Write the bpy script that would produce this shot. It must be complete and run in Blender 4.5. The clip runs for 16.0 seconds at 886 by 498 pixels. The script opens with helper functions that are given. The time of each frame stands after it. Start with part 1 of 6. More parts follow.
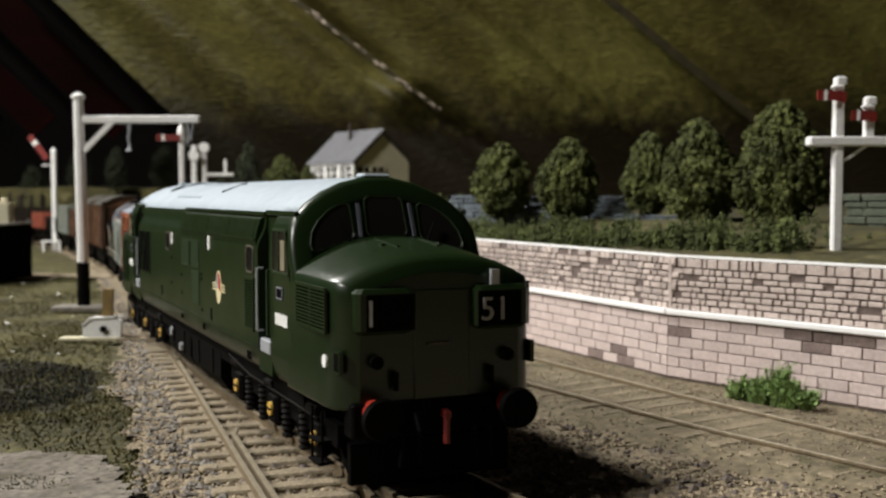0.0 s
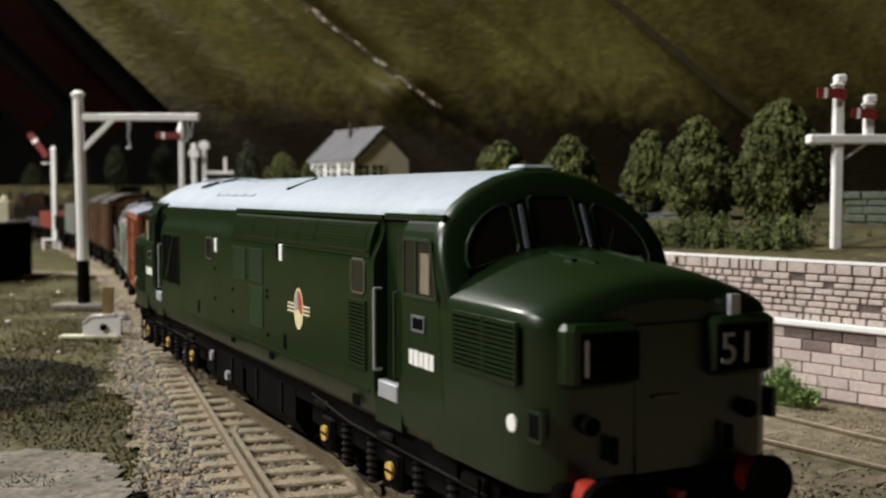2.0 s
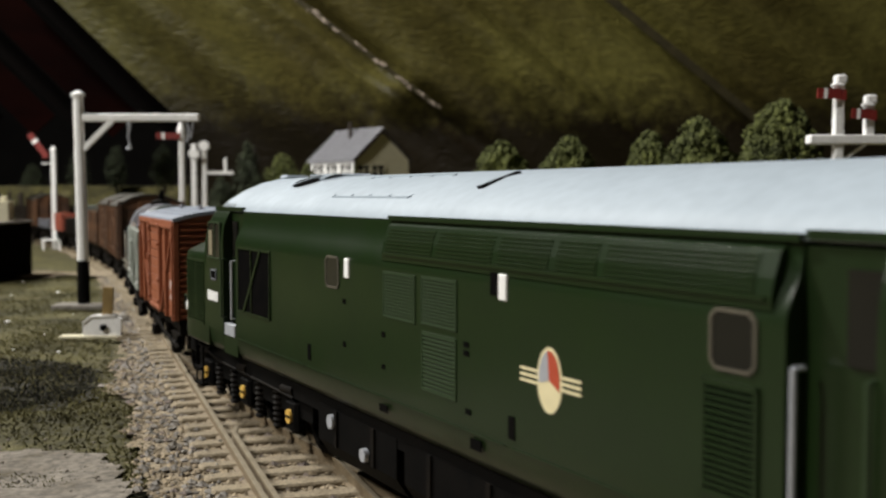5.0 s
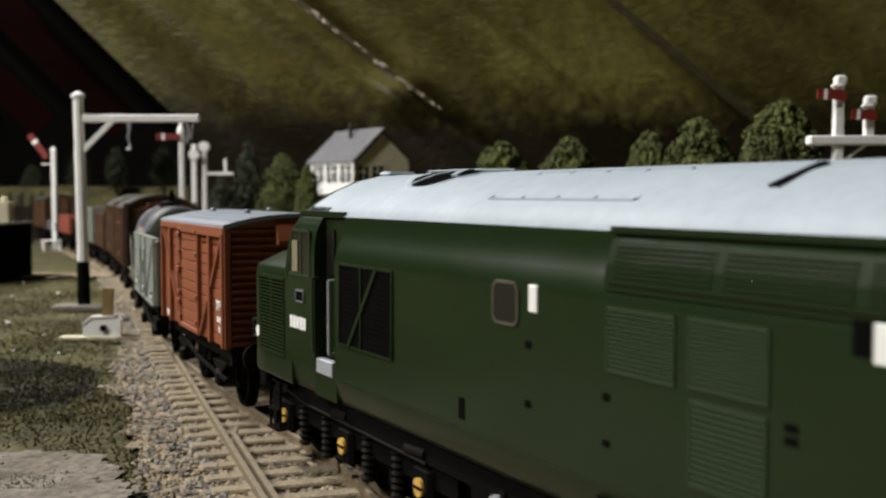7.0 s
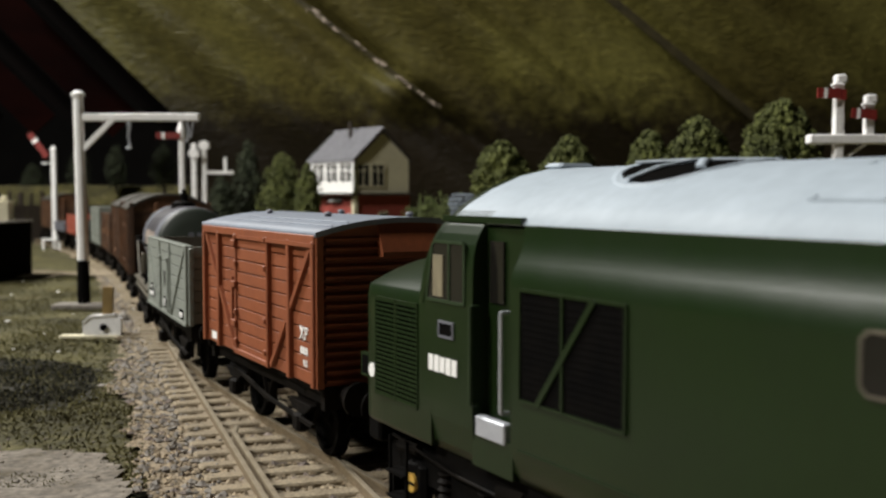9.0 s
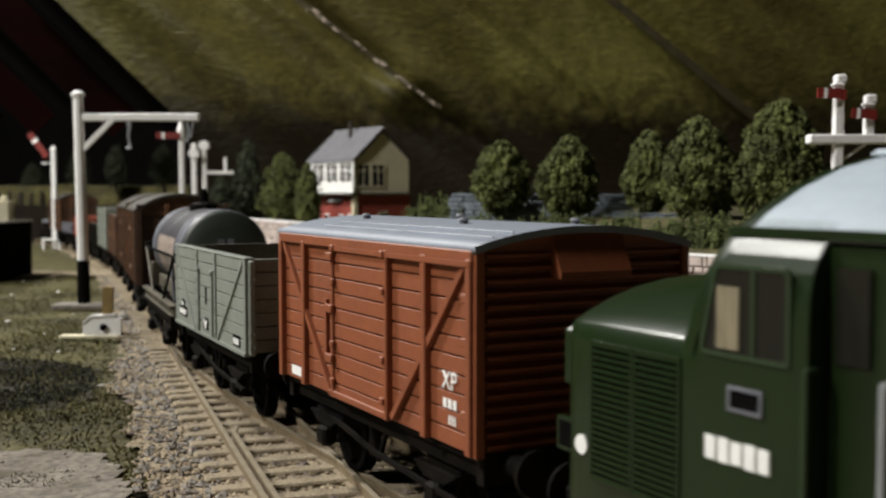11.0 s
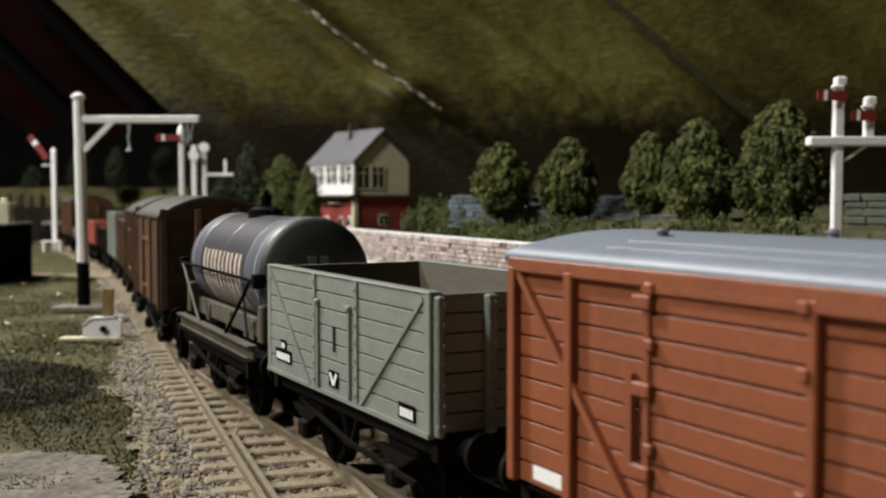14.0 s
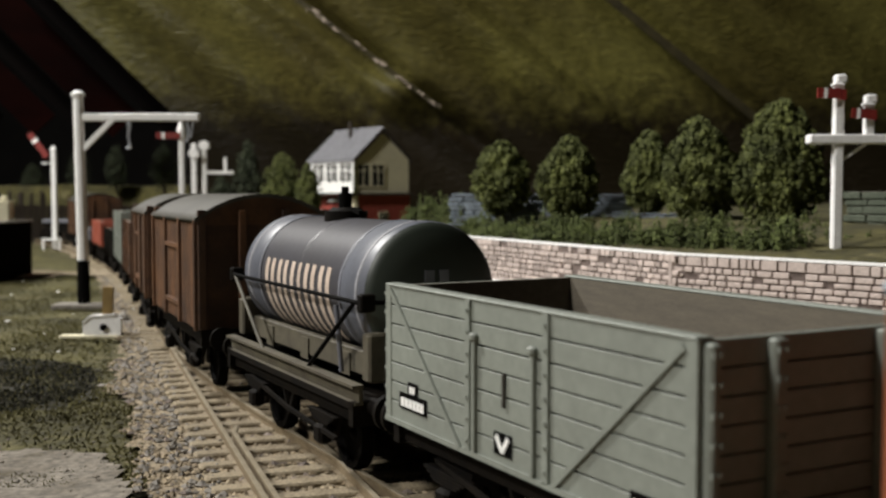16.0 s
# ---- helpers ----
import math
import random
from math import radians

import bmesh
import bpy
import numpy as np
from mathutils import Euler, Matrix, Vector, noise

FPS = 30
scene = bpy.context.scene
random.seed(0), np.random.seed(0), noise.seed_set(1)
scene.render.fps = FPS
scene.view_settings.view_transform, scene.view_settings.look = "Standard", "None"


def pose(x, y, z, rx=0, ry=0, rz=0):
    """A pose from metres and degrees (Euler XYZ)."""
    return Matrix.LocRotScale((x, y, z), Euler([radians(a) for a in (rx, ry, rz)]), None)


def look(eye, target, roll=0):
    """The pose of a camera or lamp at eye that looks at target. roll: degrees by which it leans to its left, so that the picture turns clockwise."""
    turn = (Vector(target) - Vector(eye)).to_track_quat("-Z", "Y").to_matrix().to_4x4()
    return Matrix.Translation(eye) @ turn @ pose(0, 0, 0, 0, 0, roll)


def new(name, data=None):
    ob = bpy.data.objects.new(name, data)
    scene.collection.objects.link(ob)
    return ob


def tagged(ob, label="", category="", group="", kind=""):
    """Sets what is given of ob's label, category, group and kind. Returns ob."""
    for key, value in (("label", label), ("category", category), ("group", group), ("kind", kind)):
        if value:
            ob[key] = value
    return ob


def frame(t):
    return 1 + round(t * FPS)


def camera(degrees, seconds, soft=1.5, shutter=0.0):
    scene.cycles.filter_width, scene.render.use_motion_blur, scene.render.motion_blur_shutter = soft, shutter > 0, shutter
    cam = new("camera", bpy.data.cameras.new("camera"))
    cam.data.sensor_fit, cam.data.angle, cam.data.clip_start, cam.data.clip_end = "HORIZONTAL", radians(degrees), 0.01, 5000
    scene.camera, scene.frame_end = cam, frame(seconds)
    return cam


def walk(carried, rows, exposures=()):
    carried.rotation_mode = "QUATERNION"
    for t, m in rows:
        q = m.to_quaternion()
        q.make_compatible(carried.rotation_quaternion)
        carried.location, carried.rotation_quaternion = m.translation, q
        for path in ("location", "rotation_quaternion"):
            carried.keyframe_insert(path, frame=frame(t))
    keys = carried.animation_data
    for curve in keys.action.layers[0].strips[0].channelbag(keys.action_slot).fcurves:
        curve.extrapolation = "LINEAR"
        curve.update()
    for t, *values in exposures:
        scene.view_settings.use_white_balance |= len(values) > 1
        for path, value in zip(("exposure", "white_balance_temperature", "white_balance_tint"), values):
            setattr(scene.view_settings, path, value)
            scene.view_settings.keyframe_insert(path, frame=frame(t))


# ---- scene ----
# A model railway at 1:76.2: sizes below are in scale metres and K turns them into true metres.
K = 1 / 76.2
S = 76.2

cam = camera(45.13, 16.0, soft=2.3, shutter=0.5)
# close work: the focus lies on the near half of the train
cam.data.dof.use_dof = True
cam.data.dof.focus_distance = 13.5 * K
cam.data.dof.aperture_fstop = 50.0
EYE = (0.0, 0.0, 3.617 * K)
PITCH = -2.967


def eye_pose(dp=0.0, dy=0.0):
    return pose(EYE[0], EYE[1], EYE[2], 90 + PITCH + dp, 0, dy)


# the picture settles a hair up and down as the camera hunts for focus
BREATH = ((0.0, 1), (0.6, 0.8), (1.3, -0.6), (1.8, -1), (4.2, -1), (6.3, 0.1), (7.5, 0.1), (8.0, 1), (8.5, -0.9), (9.2, -1), (11.3, -1), (13.5, -1), (14.0, 1), (15.0, 1), (15.5, -0.9), (16.0, -1))
walk(cam, [(t, eye_pose(0.055 * k)) for t, k in BREATH])

# ---- light ----
world = bpy.data.worlds.new("room_air")
scene.world = world
world.use_nodes = True
world.node_tree.nodes["Background"].inputs["Color"].default_value = (1.0, 0.93, 0.82, 1)
world.node_tree.nodes["Background"].inputs["Strength"].default_value = 0.0042


def area_lamp(name, at, target, size, watts, color):
    data = bpy.data.lights.new(name, "AREA")
    data.shape, data.size, data.energy, data.color = "DISK", size, watts, color
    ob = new(name, data)
    ob.matrix_basis = look([c * K for c in at], [c * K for c in target])
    return ob


area_lamp("ceiling_lamp_far", (-50, 48, 60), (0, 22, 0), 0.14, 15.5, (1.0, 0.975, 0.925))
area_lamp("ceiling_lamp_near", (-60, -9, 57), (0, 24, 0), 0.14, 10.5, (1.0, 0.97, 0.92))
scene.view_settings.exposure = 0.0


# ---- materials ----
def node(nt, kind, **kw):
    n = nt.nodes.new(kind)
    for k, v in kw.items():
        n.inputs[k.replace("_", " ")].default_value = v
    return n


def material(name, color, color2=None, rough=0.6, metal=0.0, scale=3.0, detail=6.0, bump=0.0, bump_scale=20.0,
             fine=0.0, island=0.0, per_object=0.0, coat=0.0, spots=None, spot_scale=1.0, spot_at=0.6, spec=0.5, stretch=(1, 1, 1)):
    """A worn surface: two colours mixed by noise at two sizes, a third in patches, and a fine relief."""
    m = bpy.data.materials.new(name)
    m.use_nodes = True
    nt = m.node_tree
    bsdf = nt.nodes["Principled BSDF"]
    L = nt.links.new
    co = node(nt, "ShaderNodeTexCoord")
    mp = node(nt, "ShaderNodeMapping", Scale=[S * s for s in stretch])
    L(co.outputs["Object"], mp.inputs["Vector"])
    n1 = node(nt, "ShaderNodeTexNoise", Scale=scale, Detail=detail, Roughness=0.62)
    L(mp.outputs[0], n1.inputs["Vector"])
    ramp = node(nt, "ShaderNodeMapRange", From_Min=0.32, From_Max=0.68)
    L(n1.outputs["Fac"], ramp.inputs["Value"])
    mix = nt.nodes.new("ShaderNodeMix")
    mix.data_type = "RGBA"
    c2 = color2 if color2 else tuple(c * 0.75 for c in color)
    mix.inputs["A"].default_value, mix.inputs["B"].default_value = (*color, 1), (*c2, 1)
    L(ramp.outputs[0], mix.inputs["Factor"])
    out = mix.outputs["Result"]
    if spots:
        n2 = node(nt, "ShaderNodeTexNoise", Scale=spot_scale, Detail=5.0, Roughness=0.7)
        L(mp.outputs[0], n2.inputs["Vector"])
        r2 = node(nt, "ShaderNodeMapRange", From_Min=spot_at, From_Max=spot_at + 0.09)
        L(n2.outputs["Fac"], r2.inputs["Value"])
        mx = nt.nodes.new("ShaderNodeMix")
        mx.data_type = "RGBA"
        L(r2.outputs[0], mx.inputs["Factor"])
        L(out, mx.inputs["A"])
        mx.inputs["B"].default_value = (*spots, 1)
        out = mx.outputs["Result"]
    for amount, source in ((fine, "fine"), (island, "island"), (per_object, "object")):
        if not amount:
            continue
        if source == "fine":
            s = node(nt, "ShaderNodeTexNoise", Scale=scale * 9, Detail=3.0)
            L(mp.outputs[0], s.inputs["Vector"])
            val = s.outputs["Fac"]
        elif source == "island":
            val = nt.nodes.new("ShaderNodeNewGeometry").outputs["Random Per Island"]
        else:
            val = nt.nodes.new("ShaderNodeObjectInfo").outputs["Random"]
        mr = node(nt, "ShaderNodeMapRange", To_Min=1 - amount, To_Max=1 + amount)
        if source == "fine":
            mr.inputs["From Min"].default_value, mr.inputs["From Max"].default_value = 0.3, 0.7
        L(val, mr.inputs["Value"])
        hsv = nt.nodes.new("ShaderNodeHueSaturation")
        L(mr.outputs[0], hsv.inputs["Value"])
        L(out, hsv.inputs["Color"])
        out = hsv.outputs["Color"]
    L(out, bsdf.inputs["Base Color"])
    rr = node(nt, "ShaderNodeMapRange", To_Min=max(0.03, rough - 0.08), To_Max=min(1, rough + 0.08))
    L(n1.outputs["Fac"], rr.inputs["Value"])
    L(rr.outputs[0], bsdf.inputs["Roughness"])
    bsdf.inputs["Metallic"].default_value = metal
    bsdf.inputs["Coat Weight"].default_value = coat
    bsdf.inputs["Specular IOR Level"].default_value = spec
    if bump:
        nb = node(nt, "ShaderNodeTexNoise", Scale=bump_scale, Detail=4.0)
        L(mp.outputs[0], nb.inputs["Vector"])
        b = node(nt, "ShaderNodeBump", Strength=min(1.0, bump), Distance=0.05 * K)
        L(nb.outputs["Fac"], b.inputs["Height"])
        L(b.outputs[0], bsdf.inputs["Normal"])
    return m


GREEN = material("loco_green", (0.0078, 0.0186, 0.0040), (0.0066, 0.0158, 0.0034), rough=0.31, spec=0.45, scale=1.2, fine=0.05, bump=0.03, bump_scale=30)
PANEL_GREEN = material("loco_green_panel", (0.0205, 0.0375, 0.0145), (0.0185, 0.0345, 0.0135), rough=0.4, scale=2)
ROOF_GREY = material("loco_roof_grey", (0.345, 0.40, 0.45), (0.30, 0.35, 0.395), rough=0.62, spec=0.3, scale=0.8, fine=0.05)
BLACK = material("black_paint", (0.0028, 0.0028, 0.0028), (0.005, 0.0045, 0.004), rough=0.65, scale=3, bump=0.1, spec=0.03)
# For plain black surfaces, and for shade painted where openings would be.
BLACK_AND_SHADE = material("black_and_painted_shade", (0.004, 0.004, 0.004), (0.006, 0.0055, 0.005), rough=1.0, spec=0.0)
WHITE = material("white_print", (0.82, 0.82, 0.80), (0.75, 0.75, 0.73), rough=0.5, scale=6)
# White headcode print, greyed in its colour for the shade on the nose.
HEADCODE_SHADED = material("headcode_print_shaded", (0.34, 0.34, 0.33), (0.27, 0.27, 0.26), rough=0.5, scale=6)
SILVER = material("silver_paint", (0.50, 0.52, 0.56), (0.42, 0.44, 0.48), rough=0.35, metal=0.4, scale=6)
LINING = material("cab_lining", (0.23, 0.20, 0.125), (0.12, 0.10, 0.06), rough=0.6, scale=3, stretch=(6, 1, 1))
YELLOW = material("axlebox_yellow", (0.66, 0.43, 0.09), (0.50, 0.30, 0.06), rough=0.45, scale=6)
CREAM = material("crest_cream", (0.70, 0.62, 0.38), (0.62, 0.55, 0.33), rough=0.5, scale=6)
CREST_RED = material("crest_red", (0.42, 0.07, 0.03), (0.35, 0.05, 0.02), rough=0.5, scale=6)
BUFFER_RED = material("buffer_beam_red", (0.58, 0.05, 0.03), (0.48, 0.04, 0.02), rough=0.45, scale=5)
BAUXITE = material("bauxite_red_brown", (0.240, 0.069, 0.025), (0.192, 0.054, 0.020), rough=0.55, scale=1.4, fine=0.1, bump=0.05, bump_scale=30)
VAN_ROOF = material("van_roof_grey", (0.22, 0.25, 0.30), (0.18, 0.20, 0.24), rough=0.5, scale=1.2, fine=0.06)
WAGON_GREY = material("wagon_grey", (0.200, 0.217, 0.188), (0.162, 0.175, 0.151), rough=0.6, scale=1.3, fine=0.08, bump=0.05, bump_scale=30)
WAGON_INSIDE = material("wagon_inside", (0.112, 0.095, 0.068), (0.08, 0.068, 0.05), rough=0.75, scale=2, fine=0.15, stretch=(1, 6, 6))
TANK_GREY = material("tank_grey", (0.058, 0.057, 0.066), (0.042, 0.040, 0.044), rough=0.42, scale=1.2, fine=0.08)
TANK_END = material("tank_end_green", (0.030, 0.038, 0.028), (0.024, 0.031, 0.023), rough=0.5, scale=1.2)
TANK_ZONE = material("tank_end_zone", (0.105, 0.112, 0.135), (0.075, 0.080, 0.096), rough=0.45, scale=1.5, fine=0.08)
TANK_BAND = material("tank_band", (0.17, 0.175, 0.205), (0.11, 0.113, 0.13), rough=0.45, scale=3)
LETTER = material("tank_lettering", (0.58, 0.48, 0.40), (0.46, 0.37, 0.30), rough=0.5, scale=4)
CHASSIS = material("wagon_underframe", (0.0045, 0.0042, 0.004), (0.010, 0.008, 0.006), spec=0.05, rough=0.65, scale=3, bump=0.1)
TANK_FRAME = material("tank_underframe", (0.088, 0.077, 0.050), (0.046, 0.038, 0.025), rough=0.65, scale=2, fine=0.1)
VAN_BROWN = material("dark_brown_van", (0.108, 0.047, 0.018), (0.042, 0.018, 0.008), per_object=0.4, rough=0.6, scale=1.5, fine=0.15)
BROWN_ROOF = material("brown_van_roof", (0.056, 0.052, 0.041), (0.036, 0.033, 0.026), rough=0.6, scale=1.5, fine=0.1)
STEEL = material("wheel_steel", (0.10, 0.09, 0.08), (0.05, 0.045, 0.04), rough=0.4, metal=0.8, scale=6)
RAIL_SIDE = material("rusty_rail", (0.19, 0.145, 0.085), (0.12, 0.088, 0.05), rough=0.7, scale=2, fine=0.2)
RAIL_TOP = material("rail_top", (0.30, 0.26, 0.19), (0.20, 0.165, 0.11), rough=0.5, metal=0.3, scale=2, fine=0.1)
SLEEPER = material("ballasted_sleeper", (0.25, 0.205, 0.135), (0.17, 0.135, 0.085), rough=0.9, scale=3, fine=0.3, bump=0.4, bump_scale=14, per_object=0.12)
BALLAST = material("ballast", (0.27, 0.22, 0.145), (0.17, 0.135, 0.09), rough=0.95, scale=1.5, fine=0.4, bump=0.8, bump_scale=7, spots=(0.08, 0.06, 0.04), spot_scale=2.2, spot_at=0.58)
STONE_CHIPS = material("ballast_chips", (0.29, 0.235, 0.155), (0.185, 0.145, 0.095), rough=0.95, scale=1.2, island=0.5)
EARTH = material("earth", (0.195, 0.16, 0.10), (0.125, 0.10, 0.06), rough=0.95, scale=0.7, fine=0.35, bump=0.7, bump_scale=5, spots=(0.07, 0.062, 0.025), spot_scale=0.5, spot_at=0.55)
GRASS_GROUND = material("scatter_grass", (0.075, 0.066, 0.016), (0.030, 0.027, 0.008), rough=1.0, scale=0.38, fine=0.45, bump=0.9, bump_scale=6, spots=(0.115, 0.10, 0.042), spot_scale=0.45, spot_at=0.58)
BLADES = material("grass_tufts", (0.088, 0.078, 0.018), (0.036, 0.032, 0.008), rough=1.0, scale=0.38, island=0.25)
# The next two are grass colours darkened to stand in for a cast shadow.
PAINTED_SHADE_BLADES = material("painted_shade_tufts", (0.022, 0.020, 0.006), (0.009, 0.008, 0.003), rough=1.0, scale=0.5, island=0.4)
PAINTED_SHADE_TURF = material("dark_turf", (0.026, 0.023, 0.008), (0.010, 0.009, 0.004), rough=1.0, scale=0.9, fine=0.45, bump=0.9, bump_scale=6, spots=(0.060, 0.052, 0.018), spot_scale=0.7, spot_at=0.62)
APRON = material("rough_plaster", (0.195, 0.172, 0.140), (0.095, 0.080, 0.060), rough=0.95, scale=0.9, fine=0.4, bump=0.8, bump_scale=6, spots=(0.075, 0.062, 0.035), spot_scale=0.9, spot_at=0.60)
CONCRETE = material("pale_concrete", (0.235, 0.215, 0.19), (0.13, 0.118, 0.10), rough=0.9, scale=0.8, fine=0.25, bump=0.5, bump_scale=8)
POST_WHITE = material("white_post_paint", (0.85, 0.85, 0.84), (0.75, 0.74, 0.72), rough=0.55, scale=1.5, fine=0.08)
SIGNAL_RED = material("signal_red", (0.21, 0.022, 0.017), (0.15, 0.015, 0.012), rough=0.5, scale=4)
BRICK = material("pale_block", (0.58, 0.48, 0.45), (0.49, 0.395, 0.37), rough=0.85, scale=1.4, fine=0.12, per_object=0.10, bump=0.15)
BRICK_DARK = material("dark_block", (0.22, 0.165, 0.145), (0.15, 0.11, 0.10), rough=0.85, scale=2.5, fine=0.3, per_object=0.2, bump=0.15)
STONE = material("pale_stone", (0.52, 0.44, 0.40), (0.41, 0.34, 0.305), rough=0.85, scale=1.6, fine=0.15, island=0.3, bump=0.15)
STONE_DARK = material("dark_stone", (0.15, 0.12, 0.10), (0.09, 0.07, 0.06), rough=0.9, scale=2, fine=0.3, island=0.3)
JOINT = material("wall_joint", (0.16, 0.12, 0.105), (0.11, 0.085, 0.075), rough=0.95, scale=3, fine=0.2)
COPING = material("white_coping", (0.90, 0.89, 0.88), (0.82, 0.81, 0.80), rough=0.6, scale=2, fine=0.05)
SLATE_WALL = material("slate_blue_stone", (0.17, 0.20, 0.23), (0.10, 0.12, 0.14), rough=0.8, scale=1.5, fine=0.3, island=0.4, bump=0.3)
GREEN_STONE = material("mossy_stone", (0.085, 0.10, 0.07), (0.05, 0.06, 0.042), rough=0.9, scale=1.5, fine=0.3, island=0.35)
LEAF = material("tree_foliage", (0.118, 0.132, 0.032), (0.036, 0.044, 0.011), rough=0.95, scale=0.9, island=0.4)
BUSH_LEAF = material("hedge_foliage", (0.105, 0.128, 0.036), (0.05, 0.064, 0.018), rough=0.95, scale=1.2, island=0.5)
TUFT_LEAF = material("bright_tuft", (0.23, 0.34, 0.11), (0.14, 0.22, 0.065), rough=0.95, scale=2, island=0.4)
DARK_LEAF = material("dark_conifer", (0.028, 0.036, 0.014), (0.015, 0.02, 0.008), rough=0.95, scale=1.2, island=0.4)
BARK = material("bark", (0.035, 0.025, 0.017), (0.022, 0.016, 0.011), rough=0.95, scale=4)
STRIP_BLACK = material("black_strips", (0.0016, 0.0009, 0.0008), (0.0009, 0.0006, 0.0005), spec=0.05, rough=0.95, scale=0.3)
BOX_BRICK = material("signal_box_brick", (0.30, 0.056, 0.040), (0.23, 0.043, 0.032), rough=0.8, scale=3, fine=0.2)
BOX_CREAM = material("signal_box_cream", (0.62, 0.575, 0.41), (0.55, 0.51, 0.36), rough=0.7, scale=1, fine=0.06)
BOX_WHITE = material("signal_box_white", (0.86, 0.85, 0.82), (0.80, 0.79, 0.76), rough=0.6, scale=1)
BOX_SLATE = material("signal_box_slate", (0.26, 0.26, 0.28), (0.20, 0.20, 0.215), rough=0.55, scale=2, fine=0.2, bump=0.2)
GLASS_DARK = material("dark_glazing", (0.010, 0.0095, 0.008), (0.014, 0.013, 0.011), rough=0.12, scale=1, spec=0.3)
LEVER_WOOD = material("ochre_lever", (0.24, 0.16, 0.05), (0.17, 0.11, 0.035), rough=0.7, scale=3)
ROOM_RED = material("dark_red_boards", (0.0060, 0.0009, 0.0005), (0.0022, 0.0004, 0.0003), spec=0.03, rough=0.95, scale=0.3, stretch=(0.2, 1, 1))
ROOM_DARK = material("dark_room_plaster", (0.02, 0.018, 0.016), (0.014, 0.012, 0.011), rough=0.9, scale=0.1)
ORANGE_RED = material("faded_red_wagon", (0.34, 0.085, 0.05), (0.26, 0.06, 0.035), rough=0.6, scale=2)


# ---- mesh helpers (scale metres) ----
class Shape:
    """Collects plain solids into one mesh."""

    def __init__(self):
        self.v, self.f, self.smooth = [], [], []

    def add(self, verts, faces, smooth=False):
        n = len(self.v)
        self.v += [tuple(p) for p in verts]
        self.f += [tuple(i + n for i in f) for f in faces]
        self.smooth += [smooth] * len(faces)
        return self

    def box(self, c, size, m=None, bevel=0.0):
        hx, hy, hz = (s / 2 for s in size)
        if bevel:
            b = min(bevel, hx * 0.9, hy * 0.9, hz * 0.9)
            pts = []
            for z, i in ((-hz, b), (-hz + b, 0), (hz - b, 0), (hz, b)):
                x, y = hx - i, hy - i
                pts += [(x - b, -y, z), (x, -y + b, z), (x, y - b, z), (x - b, y, z), (-x + b, y, z), (-x, y - b, z), (-x, -y + b, z), (-x + b, -y, z)]
            faces = [tuple(range(7, -1, -1)), tuple(range(24, 32))]
            for k in range(3):
                for j in range(8):
                    a, d = k * 8 + j, k * 8 + (j + 1) % 8
                    faces.append((a, d, d + 8, a + 8))
        else:
            pts = [(x, y, z) for z in (-hz, hz) for x, y in ((-hx, -hy), (hx, -hy), (hx, hy), (-hx, hy))]
            faces = [(3, 2, 1, 0), (4, 5, 6, 7), (0, 1, 5, 4), (1, 2, 6, 5), (2, 3, 7, 6), (3, 0, 4, 7)]
        if m:
            pts = [m @ Vector(p) for p in pts]
        return self.add([(p[0] + c[0], p[1] + c[1], p[2] + c[2]) for p in pts], faces)

    def bar(self, a, b, w, h=None):
        """A square bar from a to b."""
        a, b = Vector(a), Vector(b)
        d = b - a
        q = d.to_track_quat("X", "Z").to_matrix()
        return self.box((a + b) / 2, (d.length, w, h or w), q)

    def rod(self, a, b, r, n=10, r2=None, smooth=True):
        a, b = Vector(a), Vector(b)
        q = (b - a).to_track_quat("Z", "Y").to_matrix()
        r2 = r if r2 is None else r2
        ring = [Vector((math.cos(2 * math.pi * i / n), math.sin(2 * math.pi * i / n), 0)) for i in range(n)]
        pts = [a + q @ (p * r) for p in ring] + [b + q @ (p * r2) for p in ring]
        self.add(pts, [(i, (i + 1) % n, n + (i + 1) % n, n + i) for i in range(n)], smooth)
        return self.add(pts, [tuple(range(n - 1, -1, -1)), tuple(range(n, 2 * n))])

    def loft(self, rings, caps=True, smooth=True, closed=True):
        """Skin a row of outlines that have the same number of points."""
        n = len(rings[0])
        pts = [p for r in rings for p in r]
        faces = []
        for k in range(len(rings) - 1):
            for i in range(n if closed else n - 1):
                j = (i + 1) % n
                faces.append((k * n + i, k * n + j, (k + 1) * n + j, (k + 1) * n + i))
        self.add(pts, faces, smooth)
        if caps:
            self.add(rings[0], [tuple(range(n - 1, -1, -1))])
            self.add(rings[-1], [tuple(range(n))])
        return self

    def prism(self, outline, axis, lo, hi):
        """An outline (two coordinates in turn) pushed along an axis from lo to hi."""
        def at(p, w):
            return {"x": (w, p[0], p[1]), "y": (p[0], w, p[1]), "z": (p[0], p[1], w)}[axis]
        return self.loft([[at(p, lo) for p in outline], [at(p, hi) for p in outline]], smooth=False)

    def mesh(self, name, mat):
        me = bpy.data.meshes.new(name)
        me.from_pydata([(x * K, y * K, z * K) for x, y, z in self.v], [], self.f)
        me.polygons.foreach_set("use_smooth", self.smooth)
        bm = bmesh.new()
        bm.from_mesh(me)
        if len(bm.faces) < 60000:
            bmesh.ops.recalc_face_normals(bm, faces=bm.faces)
        bm.to_mesh(me)
        bm.free()
        me.materials.append(mat)
        return me


def part(name, shape, mat, parent, label="", at=None):
    ob = new(name, shape.mesh(name, mat) if isinstance(shape, Shape) else shape)
    ob.parent = parent
    if at is not None:
        ob.matrix_basis = at
    return tagged(ob, label=label)


